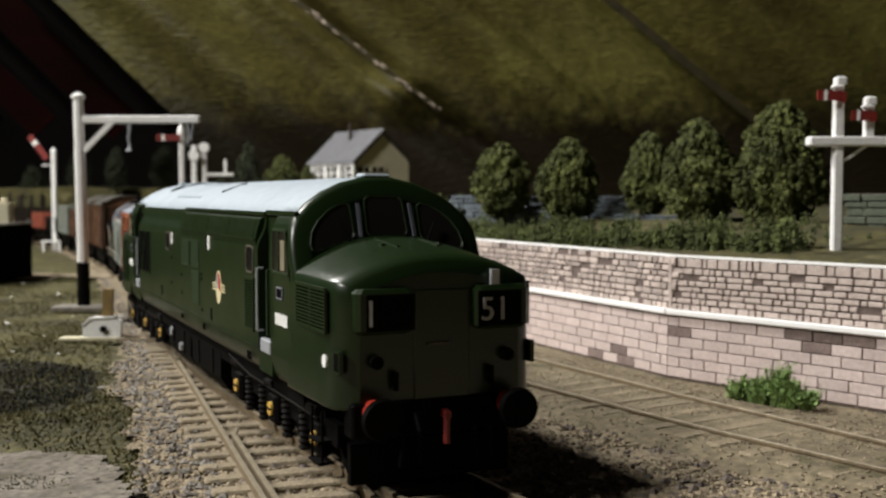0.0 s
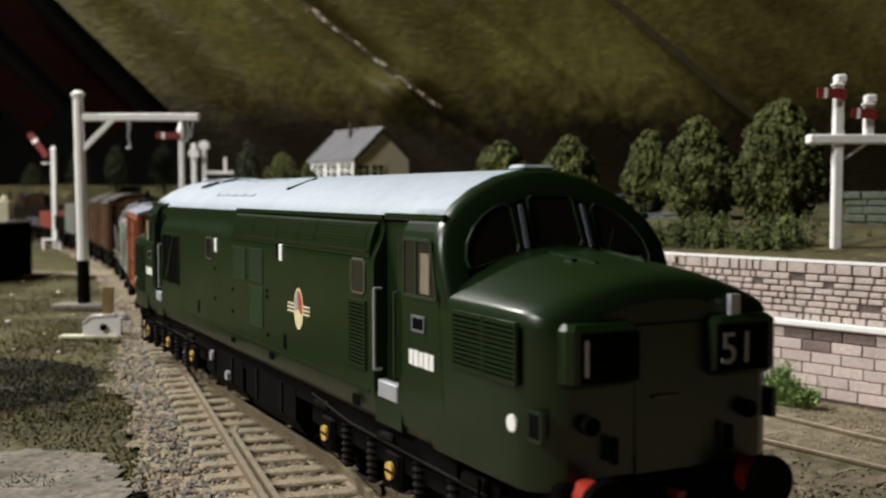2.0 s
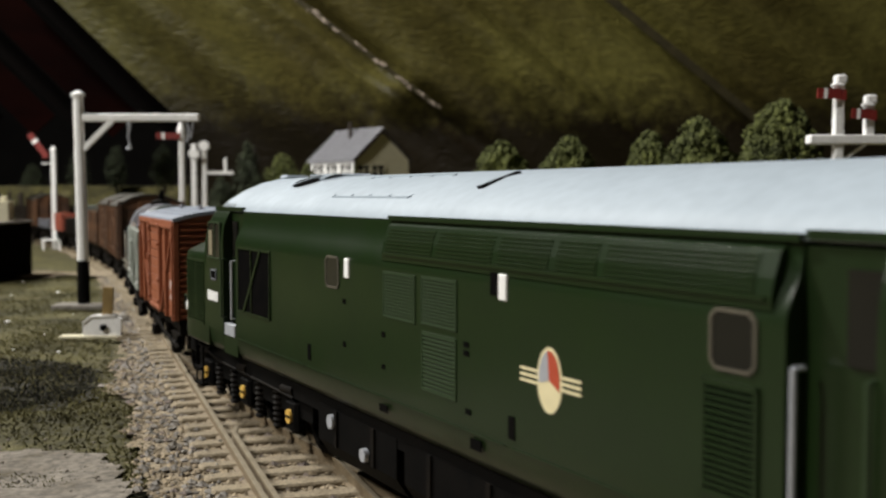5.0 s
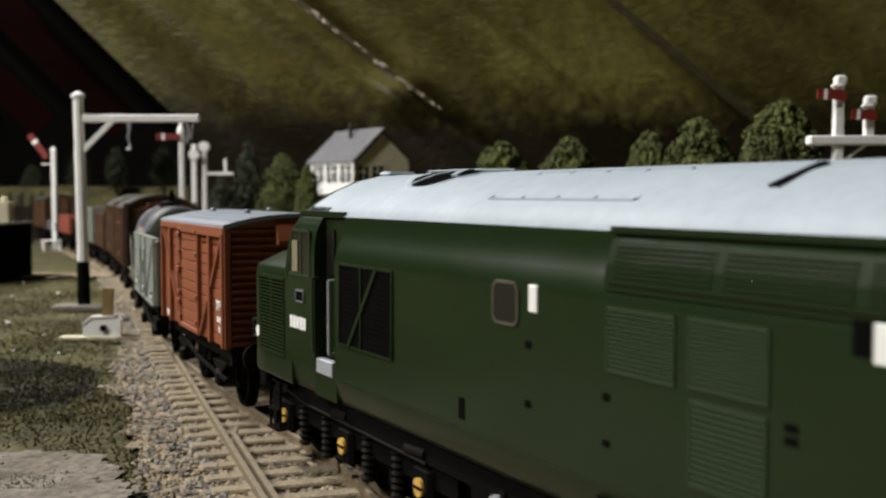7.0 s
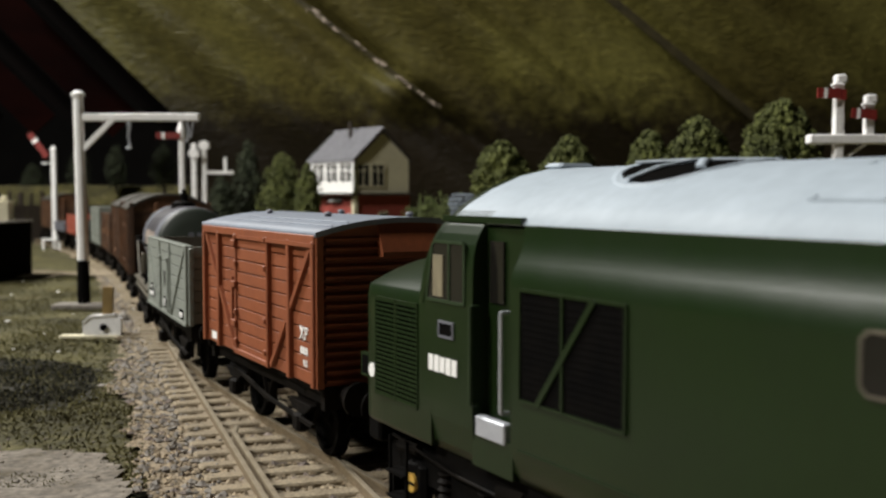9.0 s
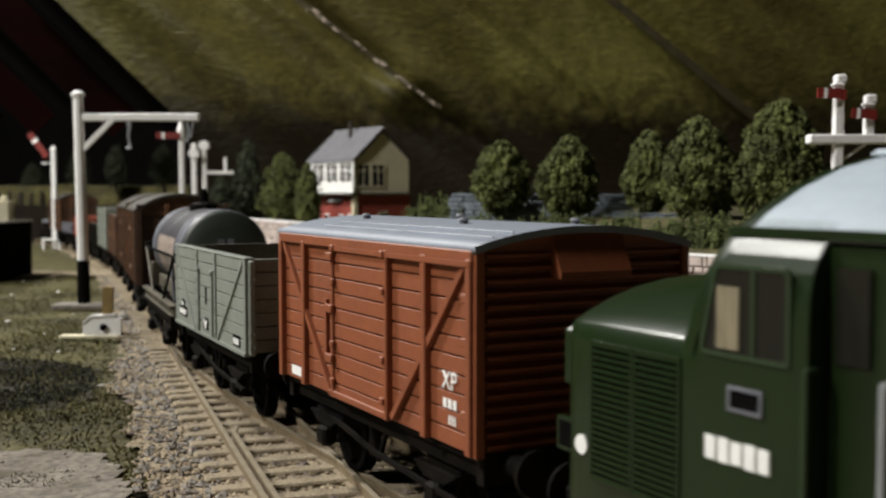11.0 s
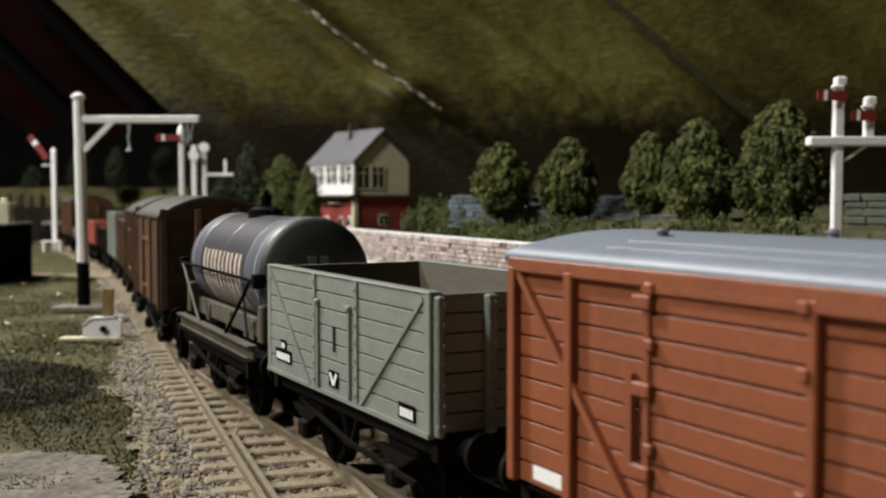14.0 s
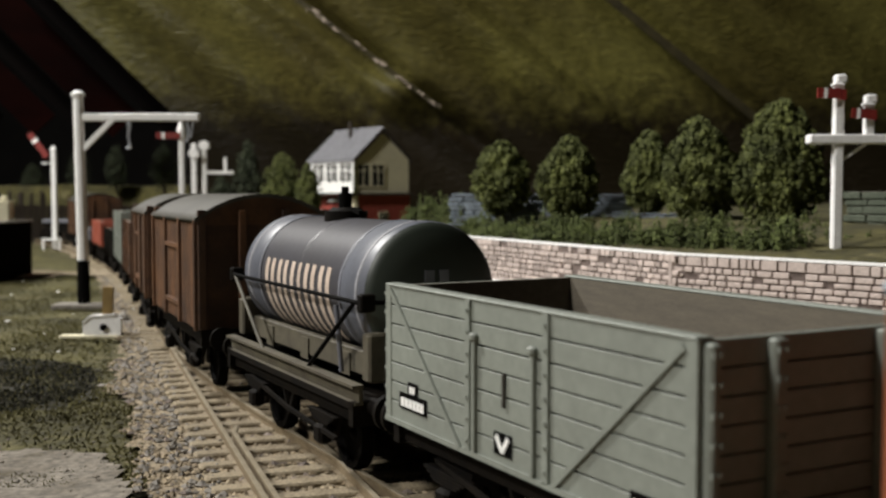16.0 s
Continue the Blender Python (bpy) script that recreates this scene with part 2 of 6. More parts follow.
def thing(name, label, category, group="", at=None):
    ob = new(name)
    ob.empty_display_size = 0.01
    if at is not None:
        ob.matrix_basis = at
    return tagged(ob, label=label, category=category, group=group)


def solid(name, shape, mat, label, category, kind="", at=None):
    ob = new(name, shape.mesh(name, mat))
    if at is not None:
        ob.matrix_basis = at
    return tagged(ob, label=label, category=category, kind=kind)


def spose(x, y, z, rx=0, ry=0, rz=0):
    return pose(x * K, y * K, z * K, rx, ry, rz)


def poly(a, n, r, c=(0, 0)):
    return [(c[0] + r * math.cos(a + 2 * math.pi * i / n), c[1] + r * math.sin(a + 2 * math.pi * i / n)) for i in range(n)]


# ---- the train's line ----
STEP = 0.1
YAW_NEAR, YAW_FAR = -61.9, -71.0


def heading(u):
    k = min(1.0, max(0.0, (-u - 7.0) / 14.0))
    far = min(50.0, max(0.0, -u - 28.0))
    return radians(YAW_NEAR + (YAW_FAR - YAW_NEAR) * k + 0.2 * far)


def trace(lo, hi):
    line = {0: (2.0, 9.3)}
    x, y = 2.0, 9.3
    for i in range(1, int(hi / STEP) + 1):
        a = heading((i - 0.5) * STEP)
        x, y = x + STEP * math.cos(a), y + STEP * math.sin(a)
        line[i] = (x, y)
    x, y = 2.0, 9.3
    for i in range(-1, int(lo / STEP) - 1, -1):
        a = heading((i + 0.5) * STEP)
        x, y = x - STEP * math.cos(a), y - STEP * math.sin(a)
        line[i] = (x, y)
    return line


LINE = trace(-170, 60)


def on_line(u, side=0.0):
    i = math.floor(u / STEP)
    k = u / STEP - i
    a, b = LINE[i], LINE[i + 1]
    h = heading(u)
    return Vector((a[0] + (b[0] - a[0]) * k + math.sin(h) * side, a[1] + (b[1] - a[1]) * k - math.cos(h) * side, 0))


def vehicle_pose(u, half):
    a, b = on_line(u - half), on_line(u + half)
    c = (a + b) / 2
    return pose(c.x * K, c.y * K, 0, 0, 0, math.degrees(math.atan2(b.y - a.y, b.x - a.x)))


SPEED, START = 1.979, -12.78
MOVERS = []


def moving(ob, offset, half, wheels, radius):
    """Notes a vehicle, its place in the train and its wheelsets for motions()."""
    MOVERS.append((ob, offset, half, wheels, radius))
    ob.matrix_basis = vehicle_pose(START + offset, half)


def motions():
    for ob, offset, half, wheels, radius in MOVERS:
        walk(ob, [(t, vehicle_pose(START + SPEED * t + offset, half)) for t in range(17)])
        for w, x in wheels:
            turn = math.degrees(SPEED / radius)
            steps = 48
            walk(w, [(16.0 * i / steps, spose(x, 0, radius, 0, turn * 16.0 * i / steps, 0)) for i in range(steps + 1)])


# ---- the train ----
def text_shape(body, size, x, y, z, rot, name, mat, parent):
    """Raised lettering turned into a mesh."""
    cu = bpy.data.curves.new(name, "FONT")
    cu.body, cu.size, cu.align_x, cu.align_y, cu.extrude = body, size * K, "CENTER", "CENTER", 0.008 * K
    tmp = new("lettering_source", cu)
    dg = bpy.context.evaluated_depsgraph_get()
    me = bpy.data.meshes.new_from_object(tmp.evaluated_get(dg))
    bpy.data.objects.remove(tmp)
    me.materials.clear()
    me.materials.append(mat)
    ob = new(name, me)
    ob.parent = parent
    ob.matrix_basis = Matrix.Translation((x * K, y * K, z * K)) @ Euler([radians(a) for a in rot]).to_matrix().to_4x4()
    return ob


def tyre_profile(sh, y, r, s):
    """One wheel with tread, flange and a dished face."""
    prof = [(0, 0.0), (0.05, 0.25 * r), (0.03, 0.78 * r), (-0.03, 0.82 * r), (-0.03, r), (0.10, r * 1.005), (0.11, r * 1.06), (0.145, r * 1.06), (0.15, 0)]
    n = 20
    sh.loft([[(rr * math.cos(2 * math.pi * i / n), y - s * w, rr * math.sin(2 * math.pi * i / n)) for i in range(n)] for w, rr in prof], caps=False, smooth=False)


def wheelset(parent, x, r, face=BLACK):
    sh = Shape()
    for s in (-1, 1):
        tyre_profile(sh, s * 0.68, r, s)
    sh.rod((0, -0.55, 0), (0, 0.55, 0), 0.08)
    return part("wheelset", sh, face, parent, "black wheels on an axle", spose(x, 0, r)), x


CAB_PROFILE = [(1.24, 1.10), (1.31, 1.20), (1.345, 1.44), (1.35, 1.6), (1.35, 2.84), (1.345, 2.94), (1.335, 3.04), (1.315, 3.14), (1.28, 3.23), (1.235, 3.31), (1.21, 3.34), (1.05, 3.5), (0.82, 3.65), (0.52, 3.78), (0.22, 3.85), (0.0, 3.865)]
# between the cabs the side bends in under the roof with a reverse curve
PROFILE = [(1.24, 1.10), (1.31, 1.20), (1.345, 1.44), (1.35, 1.6), (1.35, 2.8), (1.346, 2.85), (1.334, 2.91), (1.312, 2.97), (1.282, 3.03), (1.252, 3.09), (1.228, 3.16), (1.214, 3.24), (1.2105, 3.331), (1.21, 3.34), (1.05, 3.5), (0.82, 3.65), (0.52, 3.78), (0.22, 3.85), (0.0, 3.865)]


def roof_outline(lo):
    """The roof's outline above a height, from one side to the other."""
    half = [p for p in PROFILE if p[1] >= lo]
    return [(y, z) for y, z in half] + [(-y, z) for y, z in reversed(half[:-1])]


def roof_z(y):
    """The height of the roof above a distance from its middle."""
    pts = [(p[0], p[1]) for p in reversed(PROFILE) if p[1] > 3.0]
    y = abs(y)
    for (y0, z0), (y1, z1) in zip(pts, pts[1:]):
        if y <= y1:
            return z0 + (z1 - z0) * (y - y0) / (y1 - y0)
    return pts[-1][1]


def screen_x(z):
    return 7.31 - 0.40 * (z - 2.55)


def louvre(name, x0, x1, z0, z1, n, side, parent, back_mat=None, frame_w=0.03, mat=None, y=1.352):
    """A framed panel of slats standing proud of the bodyside."""
    mat = mat or GREEN
    sh = Shape()
    for a, b in (((x0, z0), (x1, z0)), ((x0, z1), (x1, z1)), ((x0, z0), (x0, z1)), ((x1, z0), (x1, z1))):
        sh.box(((a[0] + b[0]) / 2, side * y, (a[1] + b[1]) / 2), (abs(b[0] - a[0]) + frame_w, 0.035, abs(b[1] - a[1]) + frame_w))
    ob = part(name, sh, mat, parent)
    # without back_mat, a black backing paints in the shade between slats
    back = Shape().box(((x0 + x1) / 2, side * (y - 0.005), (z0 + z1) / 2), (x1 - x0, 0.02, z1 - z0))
    part("backing", back, back_mat or BLACK_AND_SHADE, ob)
    for i in range(n):
        z = z0 + (z1 - z0) * (i + 0.5) / n
        h = (z1 - z0) / n
        q = Euler((side * radians(9), 0, 0)).to_matrix()
        part("slat", Shape().box(((x0 + x1) / 2, side * (y + 0.008), z), (x1 - x0 - 0.02, 0.018, h * 0.5), q), mat, ob)
    return ob


def inset_window(name, x0, x1, z0, z1, side, parent, frame_mat, glass=GLASS_DARK, w=0.024, y=1.352):
    sh = Shape()
    c = 0.05
    ring = [(x0 + c, z0), (x1 - c, z0), (x1, z0 + c), (x1, z1 - c), (x1 - c, z1), (x0 + c, z1), (x0, z1 - c), (x0, z0 + c)]
    for a, b in zip(ring, ring[1:] + ring[:1]):
        sh.bar((a[0], side * y, a[1]), (b[0], side * y, b[1]), w, w)
    ob = part(name, sh, frame_mat, parent)
    part("pane", Shape().prism([(p[0], p[1]) for p in ring], "y", side * (y - 0.02), side * (y + 0.006)), glass, ob, "dark glass pane")
    return ob


def end_of_loco(loco, e):
    """A cab and nose; e is 1 at the leading end and -1 at the other."""
    def fx(shape):
        shape.v = [(x * e, y, z) for x, y, z in shape.v]
        return shape

    # cab sides and the door recess behind them
    half = [p for p in CAB_PROFILE if p[1] <= 3.35]
    out = half + [(1.1, 3.45), (-1.1, 3.45)] + [(-y, z) for y, z in reversed(half)]
    sh = Shape().loft([[(6.18, y, z) for y, z in out], [(6.6, y, z) for y, z in out],
                       [(screen_x(max(z, 2.5)) - 0.1, y, z) for y, z in out]], smooth=False)
    cab = part("cab", fx(sh), GREEN, loco)
    sh = Shape()
    ring = [(1.34, 2.5)] + [(y, z) for y, z in CAB_PROFILE if z > 2.55]
    ring = ring + [(-y, z) for y, z in reversed(ring[:-1])]
    mid = [(screen_x(z) - 0.04, y + (0.002 if y > 0 else -0.002), z) for y, z in ring]
    outer = [(screen_x(z) + 0.012, y * 0.985, 2.5 + (z - 2.5) * 0.985) for y, z in ring]
    face = [(screen_x(2.5 + (z - 2.5) * 0.955) + 0.036, y * 0.95, 2.5 + (z - 2.5) * 0.955) for y, z in ring]
    inner = [(screen_x(0.8 * (z - 2.5) + 2.5) + 0.04, y * 0.8, 2.5 + (z - 2.5) * 0.8) for y, z in ring]
    back = [(screen_x(z) - 0.13, y + (0.003 if y > 0 else -0.003), z + 0.002) for y, z in ring]
    sh.loft([back, mid, outer, face, inner], caps=False, closed=False)
    part("windscreen_surround", fx(sh), GREEN, loco)
    sh = Shape().add([(screen_x(z) + 0.034, y * 0.95, 2.5 + (z - 2.5) * 0.95) for y, z in ring], [tuple(range(len(ring)))])
    part("cab_front", fx(sh), GREEN, loco)
    # three windscreens
    quarter = [(0.5, 3.03), (0.98, 2.89), (1.06, 2.90), (1.085, 2.97), (1.05, 3.12), (0.94, 3.28), (0.8, 3.4), (0.64, 3.48), (0.53, 3.5), (0.48, 3.46), (0.47, 3.1)]
    for shape in ([(-0.25, 3.08), (0.25, 3.08), (0.29, 3.13), (0.27, 3.54), (0.22, 3.59), (-0.22, 3.59), (-0.27, 3.54), (-0.29, 3.13)],
                  quarter, [(-y, z) for y, z in quarter]):
        fr = Shape()
        pts = [(screen_x(z) + 0.05, y, z) for y, z in shape]
        for a, b in zip(pts, pts[1:] + pts[:1]):
            fr.bar(a, b, 0.018)
        w = part("windscreen", fx(fr), PANEL_GREEN, loco, "windscreen in a thin pale-edged frame")
        pane = Shape().loft([[(screen_x(z) + 0.02, y, z) for y, z in shape], [(screen_x(z) + 0.05, y, z) for y, z in shape]], smooth=False)
        part("pane", fx(pane), GLASS_DARK, w, "dark glass pane")
    for y in (-0.385, 0.385):
        part("windscreen_pillar", fx(Shape().bar((screen_x(3.06) + 0.06, y, 3.06), (screen_x(3.5) + 0.06, y * 0.96, 3.5), 0.04, 0.03)), TANK_ZONE, loco, "light grey pillar")
        part("wiper", fx(Shape().bar((screen_x(2.94) + 0.09, y * 1.35, 2.94), (screen_x(3.2) + 0.09, y * 1.75, 3.24), 0.02)), BLACK, loco)

    # nose: flat sides, a soft shoulder and a domed bonnet
    def ring_at(x, w, edge, crown, low):
        top = []
        for i in range(13):
            a = math.pi * i / 12
            top.append((x, w * math.cos(a) * (1 if 0 < i < 12 else 1), edge + (crown - edge) * (1 - abs(math.cos(a)) ** 2.2)))
        return [(x, w - 0.01, low), (x, w, low + 0.04), (x, w, edge - 0.3), (x, w, edge - 0.12)] + [(x, y * (0.985 if j in (0, 12) else 1), z) for j, (x, y, z) in enumerate(top)] + [(x, -w, edge - 0.12), (x, -w, edge - 0.3), (x, -w, low + 0.04), (x, -w + 0.01, low)]
    rings = [ring_at(7.0, 1.348, 2.61, 3.09, 1.12), ring_at(7.5, 1.345, 2.61, 3.06, 1.12), ring_at(8.1, 1.334, 2.61, 3.0, 1.12), ring_at(8.5, 1.312, 2.60, 2.95, 1.11),
             ring_at(8.68, 1.27, 2.59, 2.92, 1.11), ring_at(8.78, 1.21, 2.56, 2.885, 1.12), ring_at(8.86, 1.13, 2.51, 2.82, 1.13), ring_at(8.9, 1.03, 2.42, 2.70, 1.14)]
    sh = Shape().loft(rings)
    part("nose", fx(sh), GREEN, loco)
    for y in (-0.3, 0.3):
        part("bonnet_rail", fx(Shape().bar((7.45, y, 3.045), (8.2, y * 0.9, 2.975), 0.035)), GREEN, loco)
        part("bonnet_hinge", fx(Shape().box((7.95, y * 1.3, 2.985), (0.12, 0.05, 0.05))), GREEN, loco)
    part("bonnet_hatch", fx(Shape().loft([ring_at(x, w, c - 0.05, c + 0.018, c - 0.1) for x, w, c in ((7.5, 0.62, 3.02), (8.15, 0.58, 2.955))])), GREEN, loco, "low bonnet hatch")
    for s in (-1, 1):
        # the radiator end has the taller grilles
        for xa, xb in (((7.43, 7.99), (8.02, 8.58)) if e > 0 else ((7.3, 7.79), (7.82, 8.3))):
            za, zb = (2.0, 2.52) if e > 0 else (1.44, 2.49)
            ob = louvre("nose_grille", xa, xb, za, zb, 12 if e > 0 else 22, s, loco, y=1.341, frame_w=0.02)
            ob.matrix_basis = pose(0, 0, 0) if e > 0 else pose(0, 0, 0, 0, 0, 180)
        # headcode boxes on the corners of the nose
        hb = part("headcode_box", fx(Shape().box((8.83, s * 0.76, 2.27), (0.42, 0.72, 0.53), bevel=0.05)), GREEN, loco, "dark headcode box")
        part("headcode_glass", fx(Shape().box((9.038, s * 0.71, 2.26), (0.02, 0.58, 0.42))), BLACK_AND_SHADE, hb)
        part("buffer_shank", fx(Shape().rod((8.8, s * 0.87, 1.08), (9.08, s * 0.87, 1.08), 0.17, 16, 0.15)), BUFFER_RED, loco, "red buffer shank")
        sh = Shape().rod((9.05, s * 0.87, 1.08), (9.24, s * 0.87, 1.08), 0.09, 12)
        sh.loft([[(9.20, s * 0.87 + 0.26 * math.cos(a * math.pi / 9), 1.06 + 0.25 * math.sin(a * math.pi / 9)) for a in range(18)],
                 [(9.27, s * 0.87 + 0.24 * math.cos(a * math.pi / 9), 1.06 + 0.23 * math.sin(a * math.pi / 9)) for a in range(18)]])
        part("buffer_head", fx(sh), BLACK, loco, "black oval buffer head")
        part("marker_light", fx(Shape().rod((8.92, s * 0.85, 1.68), (9.0, s * 0.85, 1.68), 0.08)), BLACK_AND_SHADE, loco)
        part("nose_marker", fx(Shape().rod((8.47, s * 1.29, 1.66), (8.47, s * 1.328, 1.66), 0.078, 14)), WHITE, loco, "round white marker")
        fs = Shape()
        for z in (1.56, 1.8):
            fs.box((8.76, s * 1.25, z), (0.21, 0.05, 0.03))
        for x in (8.58, 8.78):
            fs.box((x + 0.08, s * 1.25, 1.68), (0.025, 0.05, 0.26))
        foot = part("foot_recess", fx(fs), GREEN, loco)
        # a black panel stands for the shade inside the recess
        part("recess_back", fx(Shape().box((8.76, s * 1.252, 1.68), (0.19, 0.044, 0.22))), BLACK_AND_SHADE, foot)
        part("lamp_iron", fx(Shape().box((8.97, s * 0.62, 1.45), (0.06, 0.06, 0.22))), BLACK, loco)
    part("nose_door", fx(Shape().box((8.905, 0, 1.85), (0.03, 0.72, 1.3), bevel=0.012)), GREEN, loco)
    part("nose_door_handle", fx(Shape().bar((8.94, -0.2, 1.86), (8.94, 0.1, 1.86), 0.025)), STEEL, loco)
    part("buffer_beam", fx(Shape().box((8.8, 0, 1.0), (0.3, 2.3, 0.42), bevel=0.03)), BLACK, loco)
    # the hook's red is darkened in colour for the shade below the nose
    part("coupling_hook", fx(Shape().bar((8.9, 0, 1.05), (9.1, 0, 1.02), 0.08).rod((9.05, 0, 1.0), (9.05, 0, 0.68), 0.04)), SIGNAL_RED, loco, "red coupling hook")
    for y, r in ((-0.35, 0.035), (0.35, 0.035), (0.55, 0.03), (-0.55, 0.03)):
        part("brake_hose", fx(Shape().rod((8.93, y, 1.05), (9.08, y, 0.85), r).rod((9.08, y, 0.85), (9.02, y * 1.05, 0.45), r)), BLACK, loco)
    part("snowguard", fx(Shape().box((8.55, 0, 0.42), (0.12, 2.1, 0.5))), BLACK, loco)
    # door recess, kick plate, grab rails, cab glass
    for s in (-1, 1):
        body = Shape().box((5.86, s * 1.09, 2.3), (0.74, 0.2, 2.0))
        d = part("cab_door", fx(body), GREEN, loco, "green inset cab door")
        part("pane", fx(Shape().box((5.98, s * 1.2, 2.9), (0.24, 0.03, 0.56))), GLASS_DARK, d, "dark glass pane")
        part("door_sill", fx(Shape().box((5.86, s * 1.22, 1.28), (0.7, 0.22, 0.32))), GREEN, loco)
        part("kick_plate", fx(Shape().box((5.88, s * 1.30, 1.5), (0.5, 0.10, 0.19), bevel=0.012)), SILVER, loco, "silver-grey kick plate")
        for x, z0, z1 in ((5.62, 1.7, 2.58), (6.16, 1.68, 2.58)):
            sh = Shape().rod((x, s * 1.385, z0), (x, s * 1.385, z1), 0.02, 8)
            for z in (z0, z1):
                sh.rod((x, s * 1.3, z), (x, s * 1.385, z), 0.018, 6)
            part("grab_rail", fx(sh), SILVER if x < 5.8 else PANEL_GREEN, loco, "pale grab rail")
        # side window with a raked front edge; cream patch stands for cab interior
        ring4 = [(6.33, 2.58), (7.06, 2.58), (7.08, 2.61), (6.96, 3.12), (6.92, 3.15), (6.36, 3.15), (6.33, 3.12)]
        win = Shape()
        for p, q in zip(ring4, ring4[1:] + ring4[:1]):
            win.bar((p[0], s * 1.35, p[1]), (q[0], s * 1.35, q[1]), 0.022, 0.03)
        win.box((6.62, s * 1.352, 2.865), (0.03, 0.02, 0.54))
        w = part("cab_window", fx(win), PANEL_GREEN, loco, "thin metal window frame")
        part("pane", fx(Shape().prism(ring4, "y", s * 1.31, s * 1.352)), GLASS_DARK, w, "dark glass pane")
        part("blind", fx(Shape().box((6.84, s * 1.335, 2.82), (0.2, 0.055, 0.40))), LINING, w, "cream patch standing for the cab interior")
        h = Shape()
        for z in (2.24, 2.38):
            h.box((6.68, s * 1.355, z), (0.3, 0.02, 0.022))
        for x in (6.54, 6.82):
            h.box((x, s * 1.355, 2.31), (0.022, 0.02, 0.16))
        p = part("works_plate_frame", fx(h), TANK_BAND, loco, "pale frame")
        part("works_plate", fx(Shape().box((6.68, s * 1.351, 2.31), (0.26, 0.012, 0.12))), BLACK_AND_SHADE, p)
        # running number as plain bars
        for i in range(5):
            part("number_bar", fx(Shape().box((6.75 + (i - 2) * 0.118, s * 1.354, 1.96), (0.095, 0.012, (0.15, 0.16, 0.145, 0.16, 0.155)[i]))), WHITE, loco)
    part("horn_cover", fx(Shape().box((6.6, 0, 3.875), (0.3, 0.42, 0.07), bevel=0.03)), ROOF_GREY, loco)
    return cab


def locomotive():
    loco = thing("diesel_locomotive", "dark green diesel locomotive with a pale grey roof", "locomotive")
    side = [p for p in PROFILE if p[1] <= 3.34]
    out = side + [(-y, z) for y, z in reversed(side)]
    part("body", Shape().loft([[(-5.52, y, z) for y, z in out], [(5.52, y, z) for y, z in out]]), GREEN, loco)
    roof = roof_outline(3.3)
    def rx(x_sign, z):
        return x_sign * (screen_x(z) - 0.1)
    sh = Shape().loft([[(rx(-1, z), y, z) for y, z in roof], [(rx(1, z), y, z) for y, z in roof]])
    part("roof", sh, ROOF_GREY, loco, "pale blue-grey roof")
    # gutters
    for s in (-1, 1):
        for x0, x1 in ((-0.3, 5.52),):
            part("gutter", Shape().bar((x0, s * 1.225, 3.35), (x1, s * 1.225, 3.35), 0.05), GREEN, loco)
        for e in (-1, 1):
            part("cab_gutter", Shape().bar((e * 5.55, s * 1.2, 3.37), (e * 6.98, s * 1.2, 3.37), 0.06), GREEN, loco)
    for e in (1, -1):
        end_of_loco(loco, e)
    # roof fittings
    for x0, x1, y0, y1 in ((-2.6, -0.4, -0.95, -0.35),):
        fr = Shape()
        zz = roof_z
        for a, b in (((x0, y0), (x1, y0)), ((x0, y1), (x1, y1)), ((x0, y0), (x0, y1)), ((x1, y0), (x1, y1)), ((-2.05, y0), (-2.05, y1)), ((-1.5, y0), (-1.5, y1)), ((-0.95, y0), (-0.95, y1))):
            fr.bar((a[0], a[1], zz(a[1])), (b[0], b[1], zz(b[1])), 0.03)
        part("roof_hatch", fr, ROOF_GREY, loco)
    for x in (0.9,):
        part("roof_slot", Shape().bar((x, -0.8, 3.665), (x + 0.03, -0.35, 3.825), 0.1, 0.04), BLACK, loco, "dark exhaust slot")
    for x in (-4.6,):
        n = 28
        ring = [(x + 0.74 * math.cos(2 * math.pi * i / n), 0.80 * math.sin(2 * math.pi * i / n)) for i in range(n)]
        lift = roof_z
        sh = Shape().loft([[(px, py, lift(py) - 0.02) for px, py in ring], [(px, py, lift(py) + 0.02) for px, py in ring],
                           [(x + (px - x) * 0.88, py * 0.88, lift(py) + 0.02) for px, py in ring], [(x + (px - x) * 0.88, py * 0.88, lift(py) - 0.05) for px, py in ring]], caps=False)
        fan = part("roof_fan", sh, ROOF_GREY, loco, "round fan rim around a painted dark opening")
        # the opening's darkness is a black skin laid just above the roof
        part("fan_well", Shape().loft([[(x + (px - x) * k, py * k, lift(py * k) + 0.014) for px, py in ring] for k in (0.9, 0.7, 0.5, 0.3, 0.1)], caps=False), BLACK_AND_SHADE, fan)
        for a in (0.3, 1.35, 2.4):
            c, s_ = math.cos(a), math.sin(a)
            part("fan_bar", Shape().loft([[(x + 0.66 * c * k - 0.04 * s_, 0.74 * s_ * k + 0.04 * c, lift(0.74 * s_ * k) + h) for h in (0.02, 0.045)] + [(x + 0.66 * c * k + 0.04 * s_, 0.74 * s_ * k - 0.04 * c, lift(0.74 * s_ * k) + h) for h in (0.045, 0.02)] for k in (-1, -0.6, -0.2, 0.2, 0.6, 1)]), ROOF_GREY, fan)
    for s in (-1, 1):
        # upper louvres under the gutter
        xs = [(-0.15, 0.9), (1.0, 2.05), (2.15, 2.95), (3.05, 3.6), (3.7, 5.25)]
        for a, b in xs:
            sh = Shape()
            for i in range(7):
                z = 3.01 + 0.036 * i
                y = 1.349 - (0.021 * (z - 2.99) / 0.11 if z < 3.1 else 0.021 + 0.058 * (z - 3.1) / 0.17)
